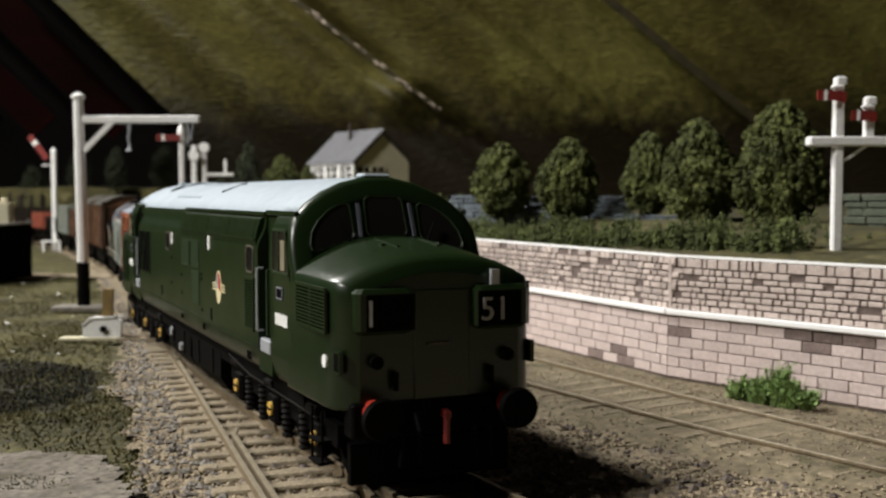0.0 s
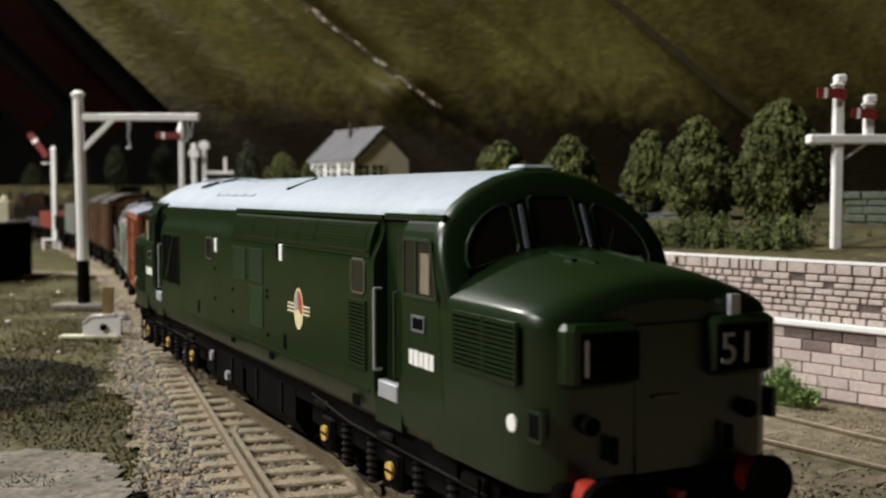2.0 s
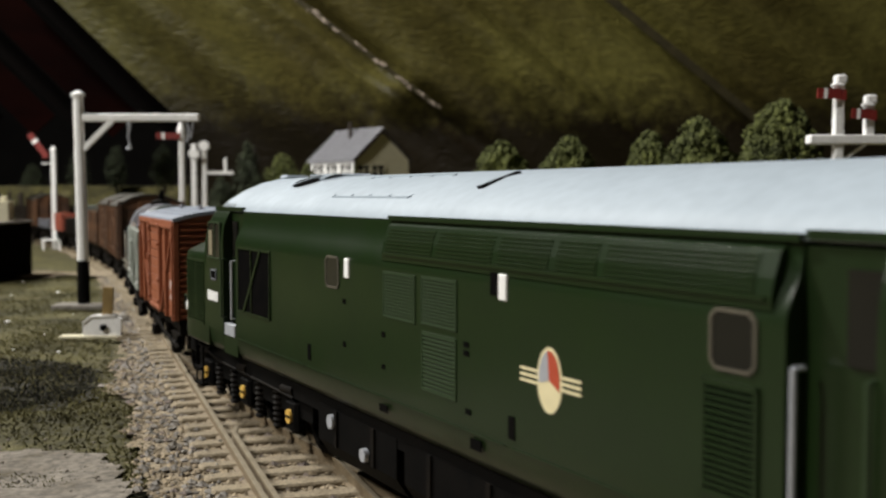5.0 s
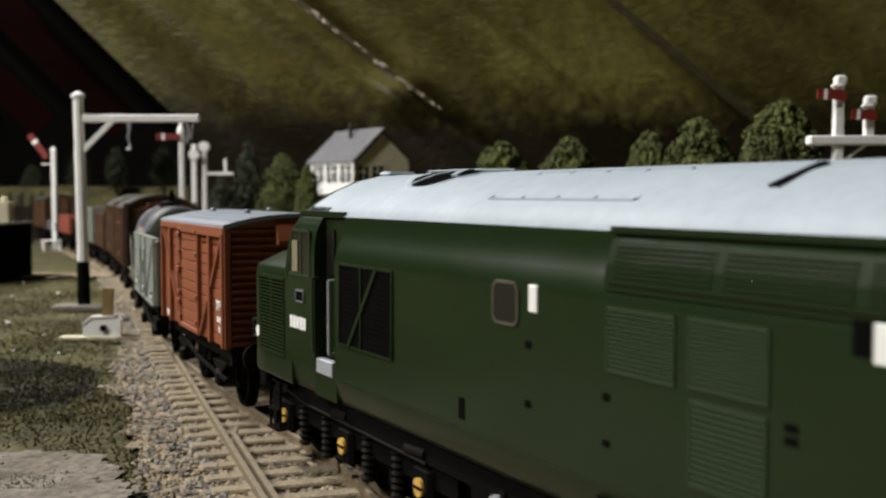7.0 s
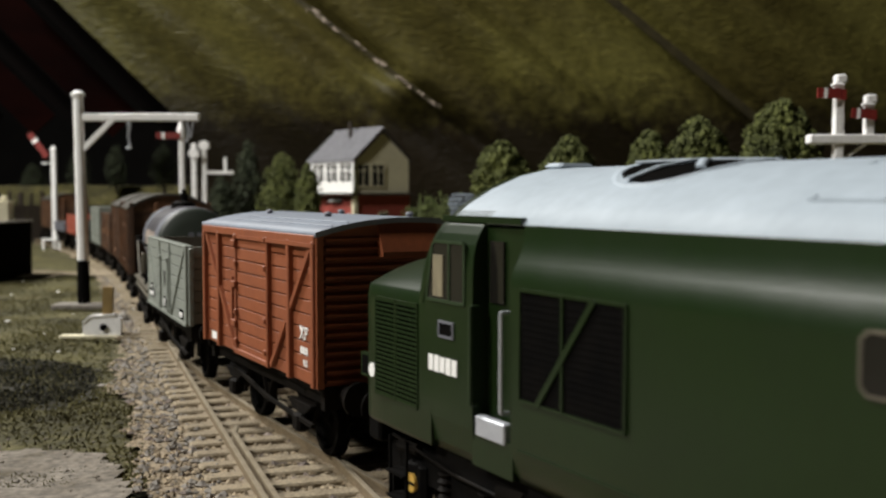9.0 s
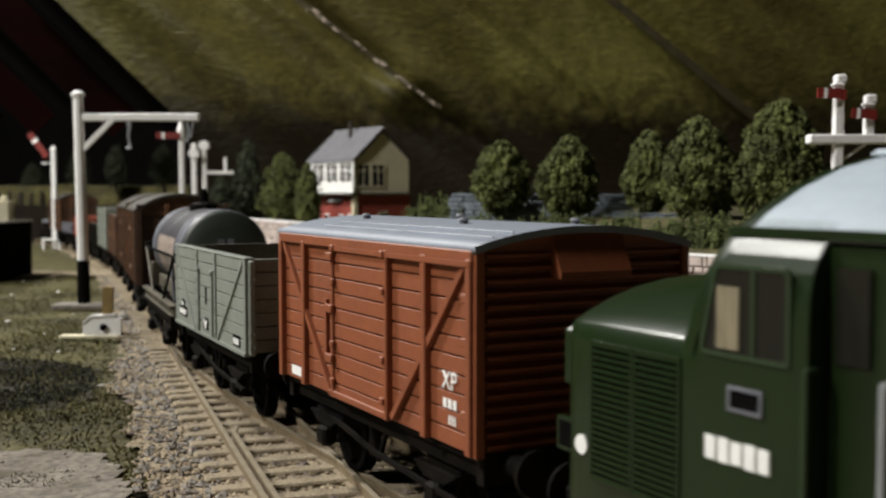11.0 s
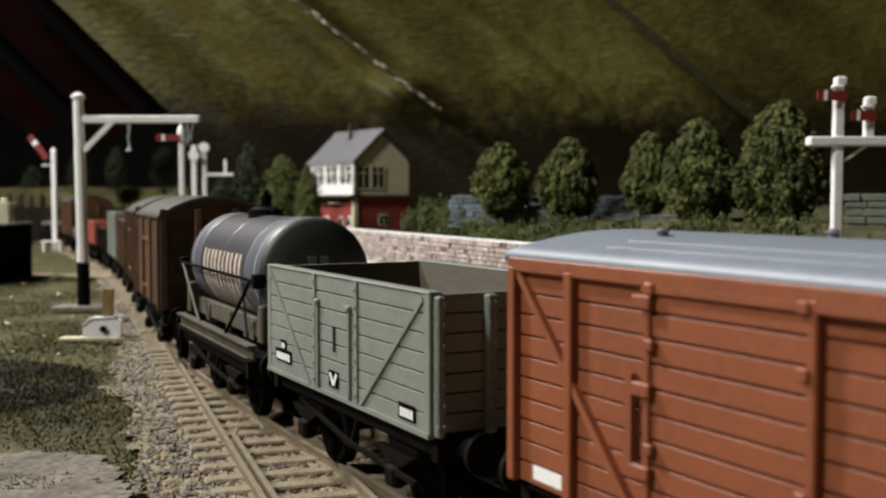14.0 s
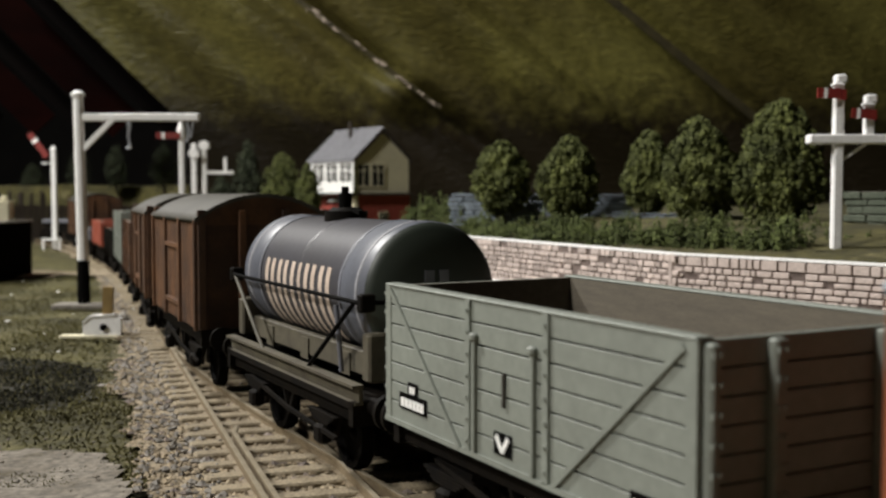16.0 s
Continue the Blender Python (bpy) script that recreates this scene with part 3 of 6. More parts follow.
                sh.box(((a + b) / 2, s * (y - 0.006), z), (b - a, 0.03, 0.018))
            part("cantrail_louvre", sh, GREEN, loco)
        part("louvre_box", Shape().prism([(s * 1.2, 2.90), (s * 1.349, 2.90), (s * 1.349, 2.99), (s * 1.328, 3.10), (s * 1.27, 3.27), (s * 1.2, 3.31)], "x", -0.24, 5.4), GREEN, loco)
        part("louvre_ledge", Shape().bar((-0.2, s * 1.35, 2.97), (5.35, s * 1.35, 2.97), 0.03), GREEN, loco)
        louvre("body_louvre", 4.82, 5.3, 1.65, 2.40, 17, s, loco)
        inset_window("engine_room_window", 4.88, 5.28, 2.49, 2.87, s, loco, TANK_FRAME)
        inset_window("engine_room_window", -1.84, -1.44, 2.5, 2.86, s, loco, TANK_FRAME)
        for x, z in ((-1.2, 2.75), (2.27, 2.80)):
            part("indicator_plate", Shape().box((x, s * 1.345, z), (0.13, 0.04, 0.23), bevel=0.008), WHITE, loco, "small white plate")
        part("small_window", Shape().box((2.12, s * 1.352, 2.82), (0.12, 0.012, 0.2)), BLACK_AND_SHADE, loco)
        for a, b, z0, z1 in ((-0.2, 0.56, 2.3, 2.78), (0.7, 1.43, 2.32, 2.79), (0.72, 1.42, 1.66, 2.24)):
            louvre("access_grille", a, b, z0, z1, 14, s, loco, GREEN, frame_w=0.014, mat=PANEL_GREEN, y=1.343)
        # radiator intake: its dark opening is a black panel on the bodyside
        fr = Shape()
        x0, x1, z0, z1 = -5.36, -3.92, 1.86, 2.8
        for a, b in (((x0, z0), (x1, z0)), ((x0, z1), (x1, z1)), ((x0, z0), (x0, z1)), ((x1, z0), (x1, z1))):
            fr.bar((a[0], s * 1.36, a[1]), (b[0], s * 1.352, b[1]), 0.026)
        g = part("radiator_intake", fr, GREEN, loco, "radiator intake with a painted dark opening")
        part("intake_back", Shape().box((-4.64, s * 1.349, 2.33), (1.42, 0.012, 0.92)), BLACK_AND_SHADE, g)
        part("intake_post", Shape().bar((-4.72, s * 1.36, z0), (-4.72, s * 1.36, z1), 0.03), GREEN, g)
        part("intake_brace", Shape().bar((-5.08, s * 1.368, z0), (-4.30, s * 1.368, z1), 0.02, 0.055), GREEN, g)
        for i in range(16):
            part("intake_slat", Shape().box((-4.64, s * 1.354, 1.92 + i * 0.056), (1.4, 0.012, 0.012)), BLACK_AND_SHADE, g)
        # crest
        cr = part("crest", Shape().prism([(3.0 + 0.18 * math.cos(a * math.pi / 14), 2.1 + 0.272 * math.sin(a * math.pi / 14)) for a in range(28)], "y", s * 1.35, s * 1.356), CREAM, loco, "cream and red oval crest")
        part("crest_red_field", Shape().prism([(3.0, 2.1)] + [(3.0 + 0.152 * math.cos(a), 2.1 + 0.243 * math.sin(a)) for a in np.linspace(-0.3, 1.75, 12)], "y", s * 1.352, s * 1.36), CREST_RED, cr)
        part("crest_grey_field", Shape().prism([(3.0, 2.1)] + [(3.0 + 0.152 * math.cos(a), 2.1 + 0.243 * math.sin(a)) for a in np.linspace(1.75, 3.3, 10)], "y", s * 1.352, s * 1.359), SILVER, cr)
        for x in (2.69, 3.31):
            for dz in (-0.045, 0.005, 0.055):
                part("crest_bar", Shape().box((x, s * 1.353, 2.1 + dz - 0.005), (0.26, 0.01, 0.022)), CREAM, cr)
        # bodyside oddments and lower valance
        for x, z, w, h in ((1.62, 2.14, 0.1, 0.05), (1.62, 2.22, 0.1, 0.05), (1.66, 1.6, 0.1, 0.05), (2.42, 1.6, 0.1, 0.2), (-2.42, 1.62, 0.1, 0.2), (-1.28, 2.36, 0.08, 0.06), (-1.28, 1.86, 0.08, 0.06), (-0.2, 2.1, 0.08, 0.06), (-0.2, 1.75, 0.08, 0.05), (1.8, 1.32, 0.2, 0.1), (-0.2, 1.3, 0.2, 0.08), (5.0, 1.26, 0.22, 0.12)):
            part("body_fitting", Shape().box((x, s * 1.351, z), (w, 0.014, h)), BLACK_AND_SHADE, loco)
        for x0, x1 in ((-5.4, -2.6), (-2.5, 2.3), (2.4, 5.4)):
            part("lower_panel_line", Shape().bar((x0, s * 1.352, 1.42), (x1, s * 1.352, 1.42), 0.012, 0.02), GREEN, loco)
        part("solebar", Shape().bar((-7.2, s * 1.14, 0.98), (7.2, s * 1.14, 0.98), 0.1, 0.28), BLACK, loco)
    # tanks between the bogies
    for x0, x1 in ((-2.5, -0.2), (0.0, 2.4)):
        prof = [(1.2, 0.95), (1.2, 0.5), (1.05, 0.28), (-1.05, 0.28), (-1.2, 0.5), (-1.2, 0.95)]
        tk = part("fuel_tank", Shape().loft([[(x0, y, z) for y, z in prof], [(x1, y, z) for y, z in prof]], smooth=False), BLACK, loco, "black underframe tank")
        for x in (x0 + 0.6, x1 - 0.6):
            part("tank_strap", Shape().box((x, -1.21, 0.72), (0.08, 0.03, 0.45)), CHASSIS, tk)
    part("filler_cap", Shape().rod((-2.0, -1.2, 0.8), (-2.0, -1.26, 0.8), 0.09, 12), SILVER, loco, "pale filler cap")
    part("gauge_glass", Shape().rod((-1.0, -1.2, 0.6), (-1.0, -1.26, 0.6), 0.08, 12), SILVER, loco)
    wheels = []
    for e in (-1, 1):
        fr = Shape()
        for s in (-1, 1):
            fr.bar((e * 5.64 - 2.75, s * 1.08, 0.72), (e * 5.64 + 2.75, s * 1.08, 0.72), 0.1, 0.28)
            fr.bar((e * 5.64 - 2.3, s * 1.1, 0.93), (e * 5.64 + 2.3, s * 1.1, 0.93), 0.08, 0.1)
        fr.box((e * 5.64, 0, 0.8), (3.0, 1.9, 0.2))
        b = part("bogie", fr, BLACK, loco, "black three-axle bogie")
        for a in (-2.06, 0, 2.06):
            x = e * 5.64 + a
            for s in (-1, 1):
                part("axlebox", Shape().box((x, s * 1.12, 0.57), (0.42, 0.16, 0.46), bevel=0.05), BLACK, b)
                part("axlebox_cover", Shape().rod((x, s * 1.19, 0.57), (x, s * 1.235, 0.57), 0.10, 16), YELLOW, b, "yellow axlebox cover")
                part("cover_band", Shape().box((x, s * 1.238, 0.57), (0.2, 0.012, 0.03)), CHASSIS, b)
                if a < 2:
                    for dx in (0.62, 1.42):
                        sp = Shape()
                        sp.loft([[(x + dx + (0.095 if i % 2 else 0.06) * math.cos(a * math.pi / 6), s * 1.13 + (0.095 if i % 2 else 0.06) * math.sin(a * math.pi / 6), 0.28 + 0.04 * i) for a in range(12)] for i in range(14)], smooth=False)
                        part("coil_spring", sp, CHASSIS, b, "dark coil spring")
                    part("brake_hanger", Shape().bar((x + 1.02, s * 1.0, 0.3), (x + 1.02, s * 1.05, 0.85), 0.07), CHASSIS, b)
                part("brake_cylinder", Shape().rod((x - 0.35, s * 1.16, 0.9), (x + 0.1, s * 1.16, 0.93), 0.07, 10), CHASSIS, b)
            wheels.append(wheelset(loco, x, 0.57))
        part("brake_pipe", Shape().rod((e * 5.64 - 2.5, -1.22, 1.0), (e * 5.64 - 1.2, -1.2, 0.86), 0.02, 6).rod((e * 5.64 - 1.2, -1.2, 0.86), (e * 5.64 + 2.2, -1.2, 0.84), 0.02, 6), CHASSIS, b)
        st = Shape()
        for z in (0.35, 0.62):
            st.box((e * 7.95, -1.2, z), (0.42, 0.2, 0.03))
        for dx in (-0.2, 0.2):
            st.bar((e * 7.95 + dx, -1.25, 0.33), (e * 7.95 + dx, -1.25, 1.0), 0.03)
        part("footstep", st, BLACK, loco)
    # train number on the leading right-hand box
    text_shape("51", 0.40, 9.052, 0.64, 2.24, (90, 0, 90), "headcode_number", HEADCODE_SHADED, loco)
    part("headcode_mark", Shape().box((9.052, -0.95, 2.26), (0.01, 0.035, 0.3)), SILVER, loco)
    part("lamp_bracket", Shape().box((8.95, 0.68, 2.62), (0.05, 0.11, 0.2)), SILVER, loco, "pale lamp bracket")
    moving(loco, 0.0, 5.64, wheels, 0.57)
    return loco


def wagon_running_gear(w, half, solebar_y, z, wheelbase, body_len, mat=CHASSIS, spoked=True):
    """Solebars, axleguards, springs, buffers, brakes and wheels under a four-wheeled wagon."""
    wheels = []
    for s in (-1, 1):
        part("solebar", Shape().box((0, s * solebar_y, z - 0.13), (body_len, 0.12, 0.27)), mat, w)
        for e in (-1, 1):
            x = e * wheelbase / 2
            ag = Shape().prism([(x - 0.42, z - 0.25), (x + 0.42, z - 0.25), (x + 0.16, 0.42), (x - 0.16, 0.42)], "y", s * (solebar_y - 0.08), s * (solebar_y - 0.02))
            a = part("axleguard", ag, mat, w)
            part("axlebox", Shape().box((x, s * (solebar_y + 0.06), 0.5), (0.26, 0.2, 0.26), bevel=0.04), mat, a)
            sp = Shape()
            for i in range(4):
                sp.box((x, s * (solebar_y + 0.05), 0.66 + 0.035 * i), (0.5 + 0.14 * i, 0.1, 0.03))
            part("leaf_spring", sp, mat, a)
            sh = Shape().rod((e * (body_len / 2), s * 0.87, 1.05), (e * (body_len / 2 + 0.3), s * 0.87, 1.05), 0.11, 12)
            sh.rod((e * (body_len / 2 + 0.3), s * 0.87, 1.05), (e * (body_len / 2 + 0.45), s * 0.87, 1.05), 0.06, 10)
            sh.rod((e * (body_len / 2 + 0.43), s * 0.87, 1.05), (e * (body_len / 2 + 0.5), s * 0.87, 1.05), 0.22, 16)
            part("buffer", sh, mat, w)
        sh = Shape().bar((-wheelbase / 2 - 0.2, s * (solebar_y + 0.08), z - 0.3), (0.1, s * (solebar_y + 0.1), 0.62), 0.05)
        sh.bar((0.1, s * (solebar_y + 0.1), 0.62), (wheelbase / 2 + 0.6, s * (solebar_y + 0.12), 0.55), 0.05)
        part("brake_lever", sh, mat, w)
        v = Shape().bar((-0.25, s * (solebar_y + 0.02), z - 0.2), (0.0, s * (solebar_y + 0.02), 0.5), 0.05).bar((0.25, s * (solebar_y + 0.02), z - 0.2), (0.0, s * (solebar_y + 0.02), 0.5), 0.05)
        part("v_hanger", v, mat, w)
        for x in (-0.85, 0.85):
            part("brake_shoe", Shape().box((x, s * 0.68, 0.5), (0.14, 0.14, 0.36), bevel=0.03), mat, w)
    for e in (-1, 1):
        part("headstock", Shape().box((e * (body_len / 2 - 0.06), 0, z - 0.14), (0.13, 2.3, 0.3)), mat, w)
        part("coupling", Shape().bar((e * body_len / 2, 0, 0.85), (e * (body_len / 2 + 0.6), 0, 0.72), 0.12).box((e * (body_len / 2 + 0.55), 0, 0.7), (0.1, 0.6, 0.3)), BLACK, w)
        wheels.append(wheelset(w, e * wheelbase / 2, 0.47))
    part("floor", Shape().box((0, 0, z - 0.04), (body_len, 2.3, 0.08)), mat, w)
    part("vacuum_cylinder", Shape().rod((0.5, 0.1, 0.45), (0.5, 0.1, 0.85), 0.22, 14), mat, w)
    return wheels


def arc_roof(L, w, eave, crown, over):
    """A thin curved roof with overhang."""
    out = []
    for i in range(15):
        a = -1 + 2 * i / 14
        out.append((a * (w + over), eave + (crown - eave) * (1 - abs(a) ** 2.1)))
    low = [(y * 0.99, z - 0.07) for y, z in reversed(out)]
    ring = out + low
    return Shape().loft([[(x, y, z) for y, z in ring] for x in (-L / 2 - over, -L / 2 + 0.02, L / 2 - 0.02, L / 2 + over)])


def red_van():
    w = thing("goods_van", "red-brown plank-sided goods van with grey curved roof and ribbed ends", "wagon")
    L, hw, z0, z1 = 5.27, 1.22, 1.14, 3.12
    part("body", Shape().box((0, 0, (z0 + z1) / 2), (L - 0.06, 2 * hw - 0.06, z1 - z0)), BAUXITE, w)
    n = 10
    ph = (z1 - 0.16 - z0) / n
    for s in (-1, 1):
        for x0, x1, proud in ((-L / 2, -0.78, 0), (-0.72, 0.74, 0.045), (0.8, L / 2, 0)):
            for i in range(n):
                z = z0 + ph * (i + 0.5)
                part("plank", Shape().box(((x0 + x1) / 2, s * (hw + proud - 0.02), z), (x1 - x0, 0.06, ph - 0.02), bevel=0.004), BAUXITE, w)
        part("top_rail", Shape().box((0, s * (hw + 0.03), z1 - 0.1), (L + 0.02, 0.09, 0.13), bevel=0.015), BAUXITE, w)
        part("door_runner", Shape().box((0.9, s * (hw + 0.06), z1 - 0.17), (3.4, 0.06, 0.05)), BAUXITE, w)
        part("bottom_rail", Shape().box((-0.05, s * (hw + 0.05), z0 + 0.05), (1.6, 0.07, 0.08), bevel=0.01), BAUXITE, w)
        for x, wd in ((-L / 2 + 0.05, 0.1), (-1.74, 0.11), (-0.75, 0.07), (0.77, 0.08), (1.66, 0.11), (L / 2 - 0.05, 0.1)):
            part("stanchion", Shape().box((x, s * (hw + 0.04), (z0 + z1) / 2 - 0.06), (wd, 0.09, z1 - z0 - 0.12), bevel=0.012), BAUXITE, w)
        for a, b in (((-2.52, 2.95), (-0.82, 1.17)), ((2.48, 2.95), (0.9, 1.2))):
            part("brace", Shape().bar((a[0], s * (hw + 0.03), a[1]), (b[0], s * (hw + 0.045), b[1]), 0.06, 0.07), BAUXITE, w)
        part("door_handle", Shape().bar((-0.95, s * (hw + 0.06), 1.62), (-0.95, s * (hw + 0.06), 2.32), 0.05, 0.08), BAUXITE, w)
        for z in (1.62, 2.22, 2.85):
            part("door_catch", Shape().box((-0.78, s * (hw + 0.09), z), (0.2, 0.06, 0.1), bevel=0.01), BAUXITE, w)
        for x in (-0.7, 0.72):
            for z in (1.35, 1.8, 2.55, 2.95):
                part("hinge_bolt", Shape().box((x, s * (hw + 0.09), z), (0.09, 0.05, 0.08), bevel=0.01), BAUXITE, w)
        for z in (1.5, 2.2, 2.62):
            part("corner_iron", Shape().box((2.52, s * (hw + 0.03), z), (0.24, 0.05, 0.09), bevel=0.01), BAUXITE, w)
        part("data_panel", Shape().box((-2.1, s * (hw + 0.014), 1.26), (0.42, 0.01, 0.12)), WHITE, w)
    text_shape("XP", 0.25, 2.13, -hw - 0.018, 1.78, (90, 0, 0), "lettering", WHITE, w)
    for z, wd, x in ((1.56, 0.3, 2.13), (1.4, 0.17, 2.18)):
        for i in range(3):
            part("marking_bar", Shape().box((x + (i - 1) * wd / 3, -hw - 0.014, z), (wd / 3 - 0.03, 0.01, 0.09)), WHITE, w)
    # corrugated ends with a hooded ventilator
    for e in (-1, 1):
        for i in range(16):
            z = z0 + 0.05 + i * (z1 - z0 - 0.06) / 16
            pr = [(e * (L / 2 - 0.03), z), (e * (L / 2 + 0.06), z + 0.02), (e * (L / 2 + 0.06), z + 0.05), (e * (L / 2 - 0.03), z + 0.09)]
            part("end_rib", Shape().prism(pr, "y", -hw + 0.08, hw - 0.08), BAUXITE, w)
        part("end_ventilator", Shape().prism([(e * (L / 2), 3.26), (e * (L / 2 + 0.2), 2.86), (e * (L / 2 + 0.2), 2.8), (e * (L / 2), 2.8)], "y", -0.42, 0.42), BAUXITE, w, "hooded end ventilator")
        for y in (-hw, hw):
            part("corner_post", Shape().box((e * (L / 2), y, (z0 + z1) / 2), (0.12, 0.09, z1 - z0)), BAUXITE, w)
        out = [(y, 3.1 + 0.17 * (1 - abs(y / hw) ** 2.1)) for y in np.linspace(-hw, hw, 13)]
        part("end_gable", Shape().prism([(-hw, 3.05)] + out + [(hw, 3.05)], "x", e * (L / 2 - 0.04), e * (L / 2 + 0.01)), BAUXITE, w)
    roof = part("roof", arc_roof(L, hw, 3.12, 3.30, 0.07), VAN_ROOF, w, "grey curved roof")
    for y in (-1.02, -0.8):
        z = 3.12 + 0.18 * (1 - abs(y / 1.29) ** 2.1)
        part("rain_strip", Shape().box((0.5, y, z), (4.2, 0.03, 0.035), bevel=0.008), VAN_ROOF, roof)
    for x, y in ((-1.6, -0.45), (-0.6, 0.4), (1.0, -0.45), (1.9, 0.4)):
        z = 3.12 + 0.18 * (1 - abs(y / 1.29) ** 2.1)
        part("roof_ventilator", Shape().rod((x, y, z - 0.02), (x, y, z + 0.05), 0.05, 10).rod((x, y, z + 0.04), (x, y, z + 0.07), 0.07, 10, 0.03), TANK_BAND, roof)
    wheels = wagon_running_gear(w, 1.52, 1.0, z0, 3.05, L)
    moving(w, -12.91, 1.52, wheels, 0.47)


def open_wagon():
    w = thing("open_wagon", "pale grey seven-plank open wagon with an empty brown inside", "wagon")
    L, hw, z0, z1 = 4.98, 1.2, 1.18, 2.62
    n, th = 7, 0.12
    ph = (z1 - z0) / n
    for s in (-1, 1):
        for x0, x1 in ((-L / 2, -0.68), (-0.66, 0.64), (0.66, L / 2)):
            for i in range(n):
                part("plank", Shape().box(((x0 + x1) / 2, s * hw, z0 + ph * (i + 0.5)), (x1 - x0, 0.07, ph - 0.018), bevel=0.004), WAGON_GREY, w)
        part("inner_side", Shape().box((0, s * (hw - 0.07), (z0 + z1) / 2), (L - 0.08, 0.07, z1 - z0 - 0.01)), WAGON_INSIDE, w, "brown inside boards")
        part("top_edge", Shape().box((0, s * (hw - 0.03), z1 + 0.005), (L, 0.16, 0.03), bevel=0.01), WAGON_GREY, w)
        for x in (-0.67, 0.65):
            part("side_knee", Shape().box((x, s * (hw + 0.045), (z0 + z1) / 2), (0.09, 0.03, z1 - z0)), WAGON_GREY, w)
            for i in range(n):
                part("bolt", Shape().box((x, s * (hw + 0.065), z0 + ph * (i + 0.5)), (0.03, 0.02, 0.03)), WAGON_GREY, w)
        for x in (-0.54, 0.46):
            part("door_hinge", Shape().box((x, s * (hw + 0.05), 1.74), (0.06, 0.05, 1.08), bevel=0.01).box((x, s * (hw + 0.06), 2.28), (0.1, 0.08, 0.08), bevel=0.02), WAGON_GREY, w)
        part("door_bar", Shape().box((-0.02, s * (hw + 0.045), 1.86), (0.035, 0.03, 0.3)), STEEL, w)
        for a, b in (((-2.34, 2.56), (-0.82, 1.18)), ((2.36, 2.56), (0.78, 1.2))):
            part("brace", Shape().bar((a[0], s * (hw + 0.045), a[1]), (b[0], s * (hw + 0.05), b[1]), 0.03, 0.05), WAGON_GREY, w)
        for x in (-L / 2 + 0.06, L / 2 - 0.06):
            part("corner_plate", Shape().box((x, s * (hw + 0.03), (z0 + z1) / 2), (0.13, 0.03, z1 - z0), bevel=0.008), WAGON_GREY, w)
        part("bottom_strip", Shape().box((0, s * (hw + 0.02), z0 - 0.01), (L, 0.08, 0.05)), WAGON_GREY, w)
        for x, z, wd, h in ((-1.84, 1.42, 0.62, 0.17), (-1.84, 1.57, 0.22, 0.13), (-0.04, 1.37, 0.3, 0.2), (1.98, 1.33, 0.4, 0.17)):
            p = part("marking_patch", Shape().box((x, s * (hw + 0.042), z), (wd, 0.012, h)), BLACK_AND_SHADE, w, "black lettering patch")
            if h == 0.2:
                v = Shape().bar((x - 0.1, s * (hw + 0.05), z + 0.07), (x, s * (hw + 0.05), z - 0.07), 0.012, 0.05).bar((x + 0.1, s * (hw + 0.05), z + 0.07), (x, s * (hw + 0.05), z - 0.07), 0.012, 0.05)
                part("marking", v, WHITE, p)
            else:
                k = max(1, round(wd / 0.11))
                for i in range(k):
                    part("marking_bar", Shape().box((x + (i - (k - 1) / 2) * (wd - 0.08) / k, s * (hw + 0.05), z - 0.01), ((wd - 0.08) / k - 0.02, 0.01, h * 0.55)), WHITE, p)
    for e in (-1, 1):
        for i in range(n):
            part("end_plank", Shape().box((e * (L / 2 - 0.035), 0, z0 + ph * (i + 0.5)), (0.07, 2 * hw - 0.02, ph - 0.016), bevel=0.004), WAGON_GREY, w)
        part("inner_end", Shape().box((e * (L / 2 - 0.1), 0, (z0 + z1) / 2), (0.06, 2 * hw - 0.15, z1 - z0 - 0.01)), WAGON_INSIDE, w, "brown inside boards")
        for y in (-1.15, -0.55, 0.55, 1.15):
            part("end_stanchion", Shape().box((e * (L / 2 + 0.05), y, (z0 + z1) / 2 - 0.02), (0.1, 0.13 if abs(y) < 1 else 0.1, z1 - z0), bevel=0.02), WAGON_GREY, w)
            for i in range(n):
                for dy in (-0.035, 0.035):
                    part("bolt", Shape().box((e * (L / 2 + 0.105), y + dy, z0 + ph * (i + 0.5)), (0.03, 0.035, 0.04)), WAGON_GREY, w)
    part("inner_floor", Shape().box((0, 0, z0 + 0.02), (L - 0.1, 2 * hw - 0.15, 0.06)), WAGON_INSIDE, w, "brown floor boards")
    wheels = wagon_running_gear(w, 1.4, 1.02, z0, 2.75, L)
    moving(w, -19.63, 1.4, wheels, 0.47)


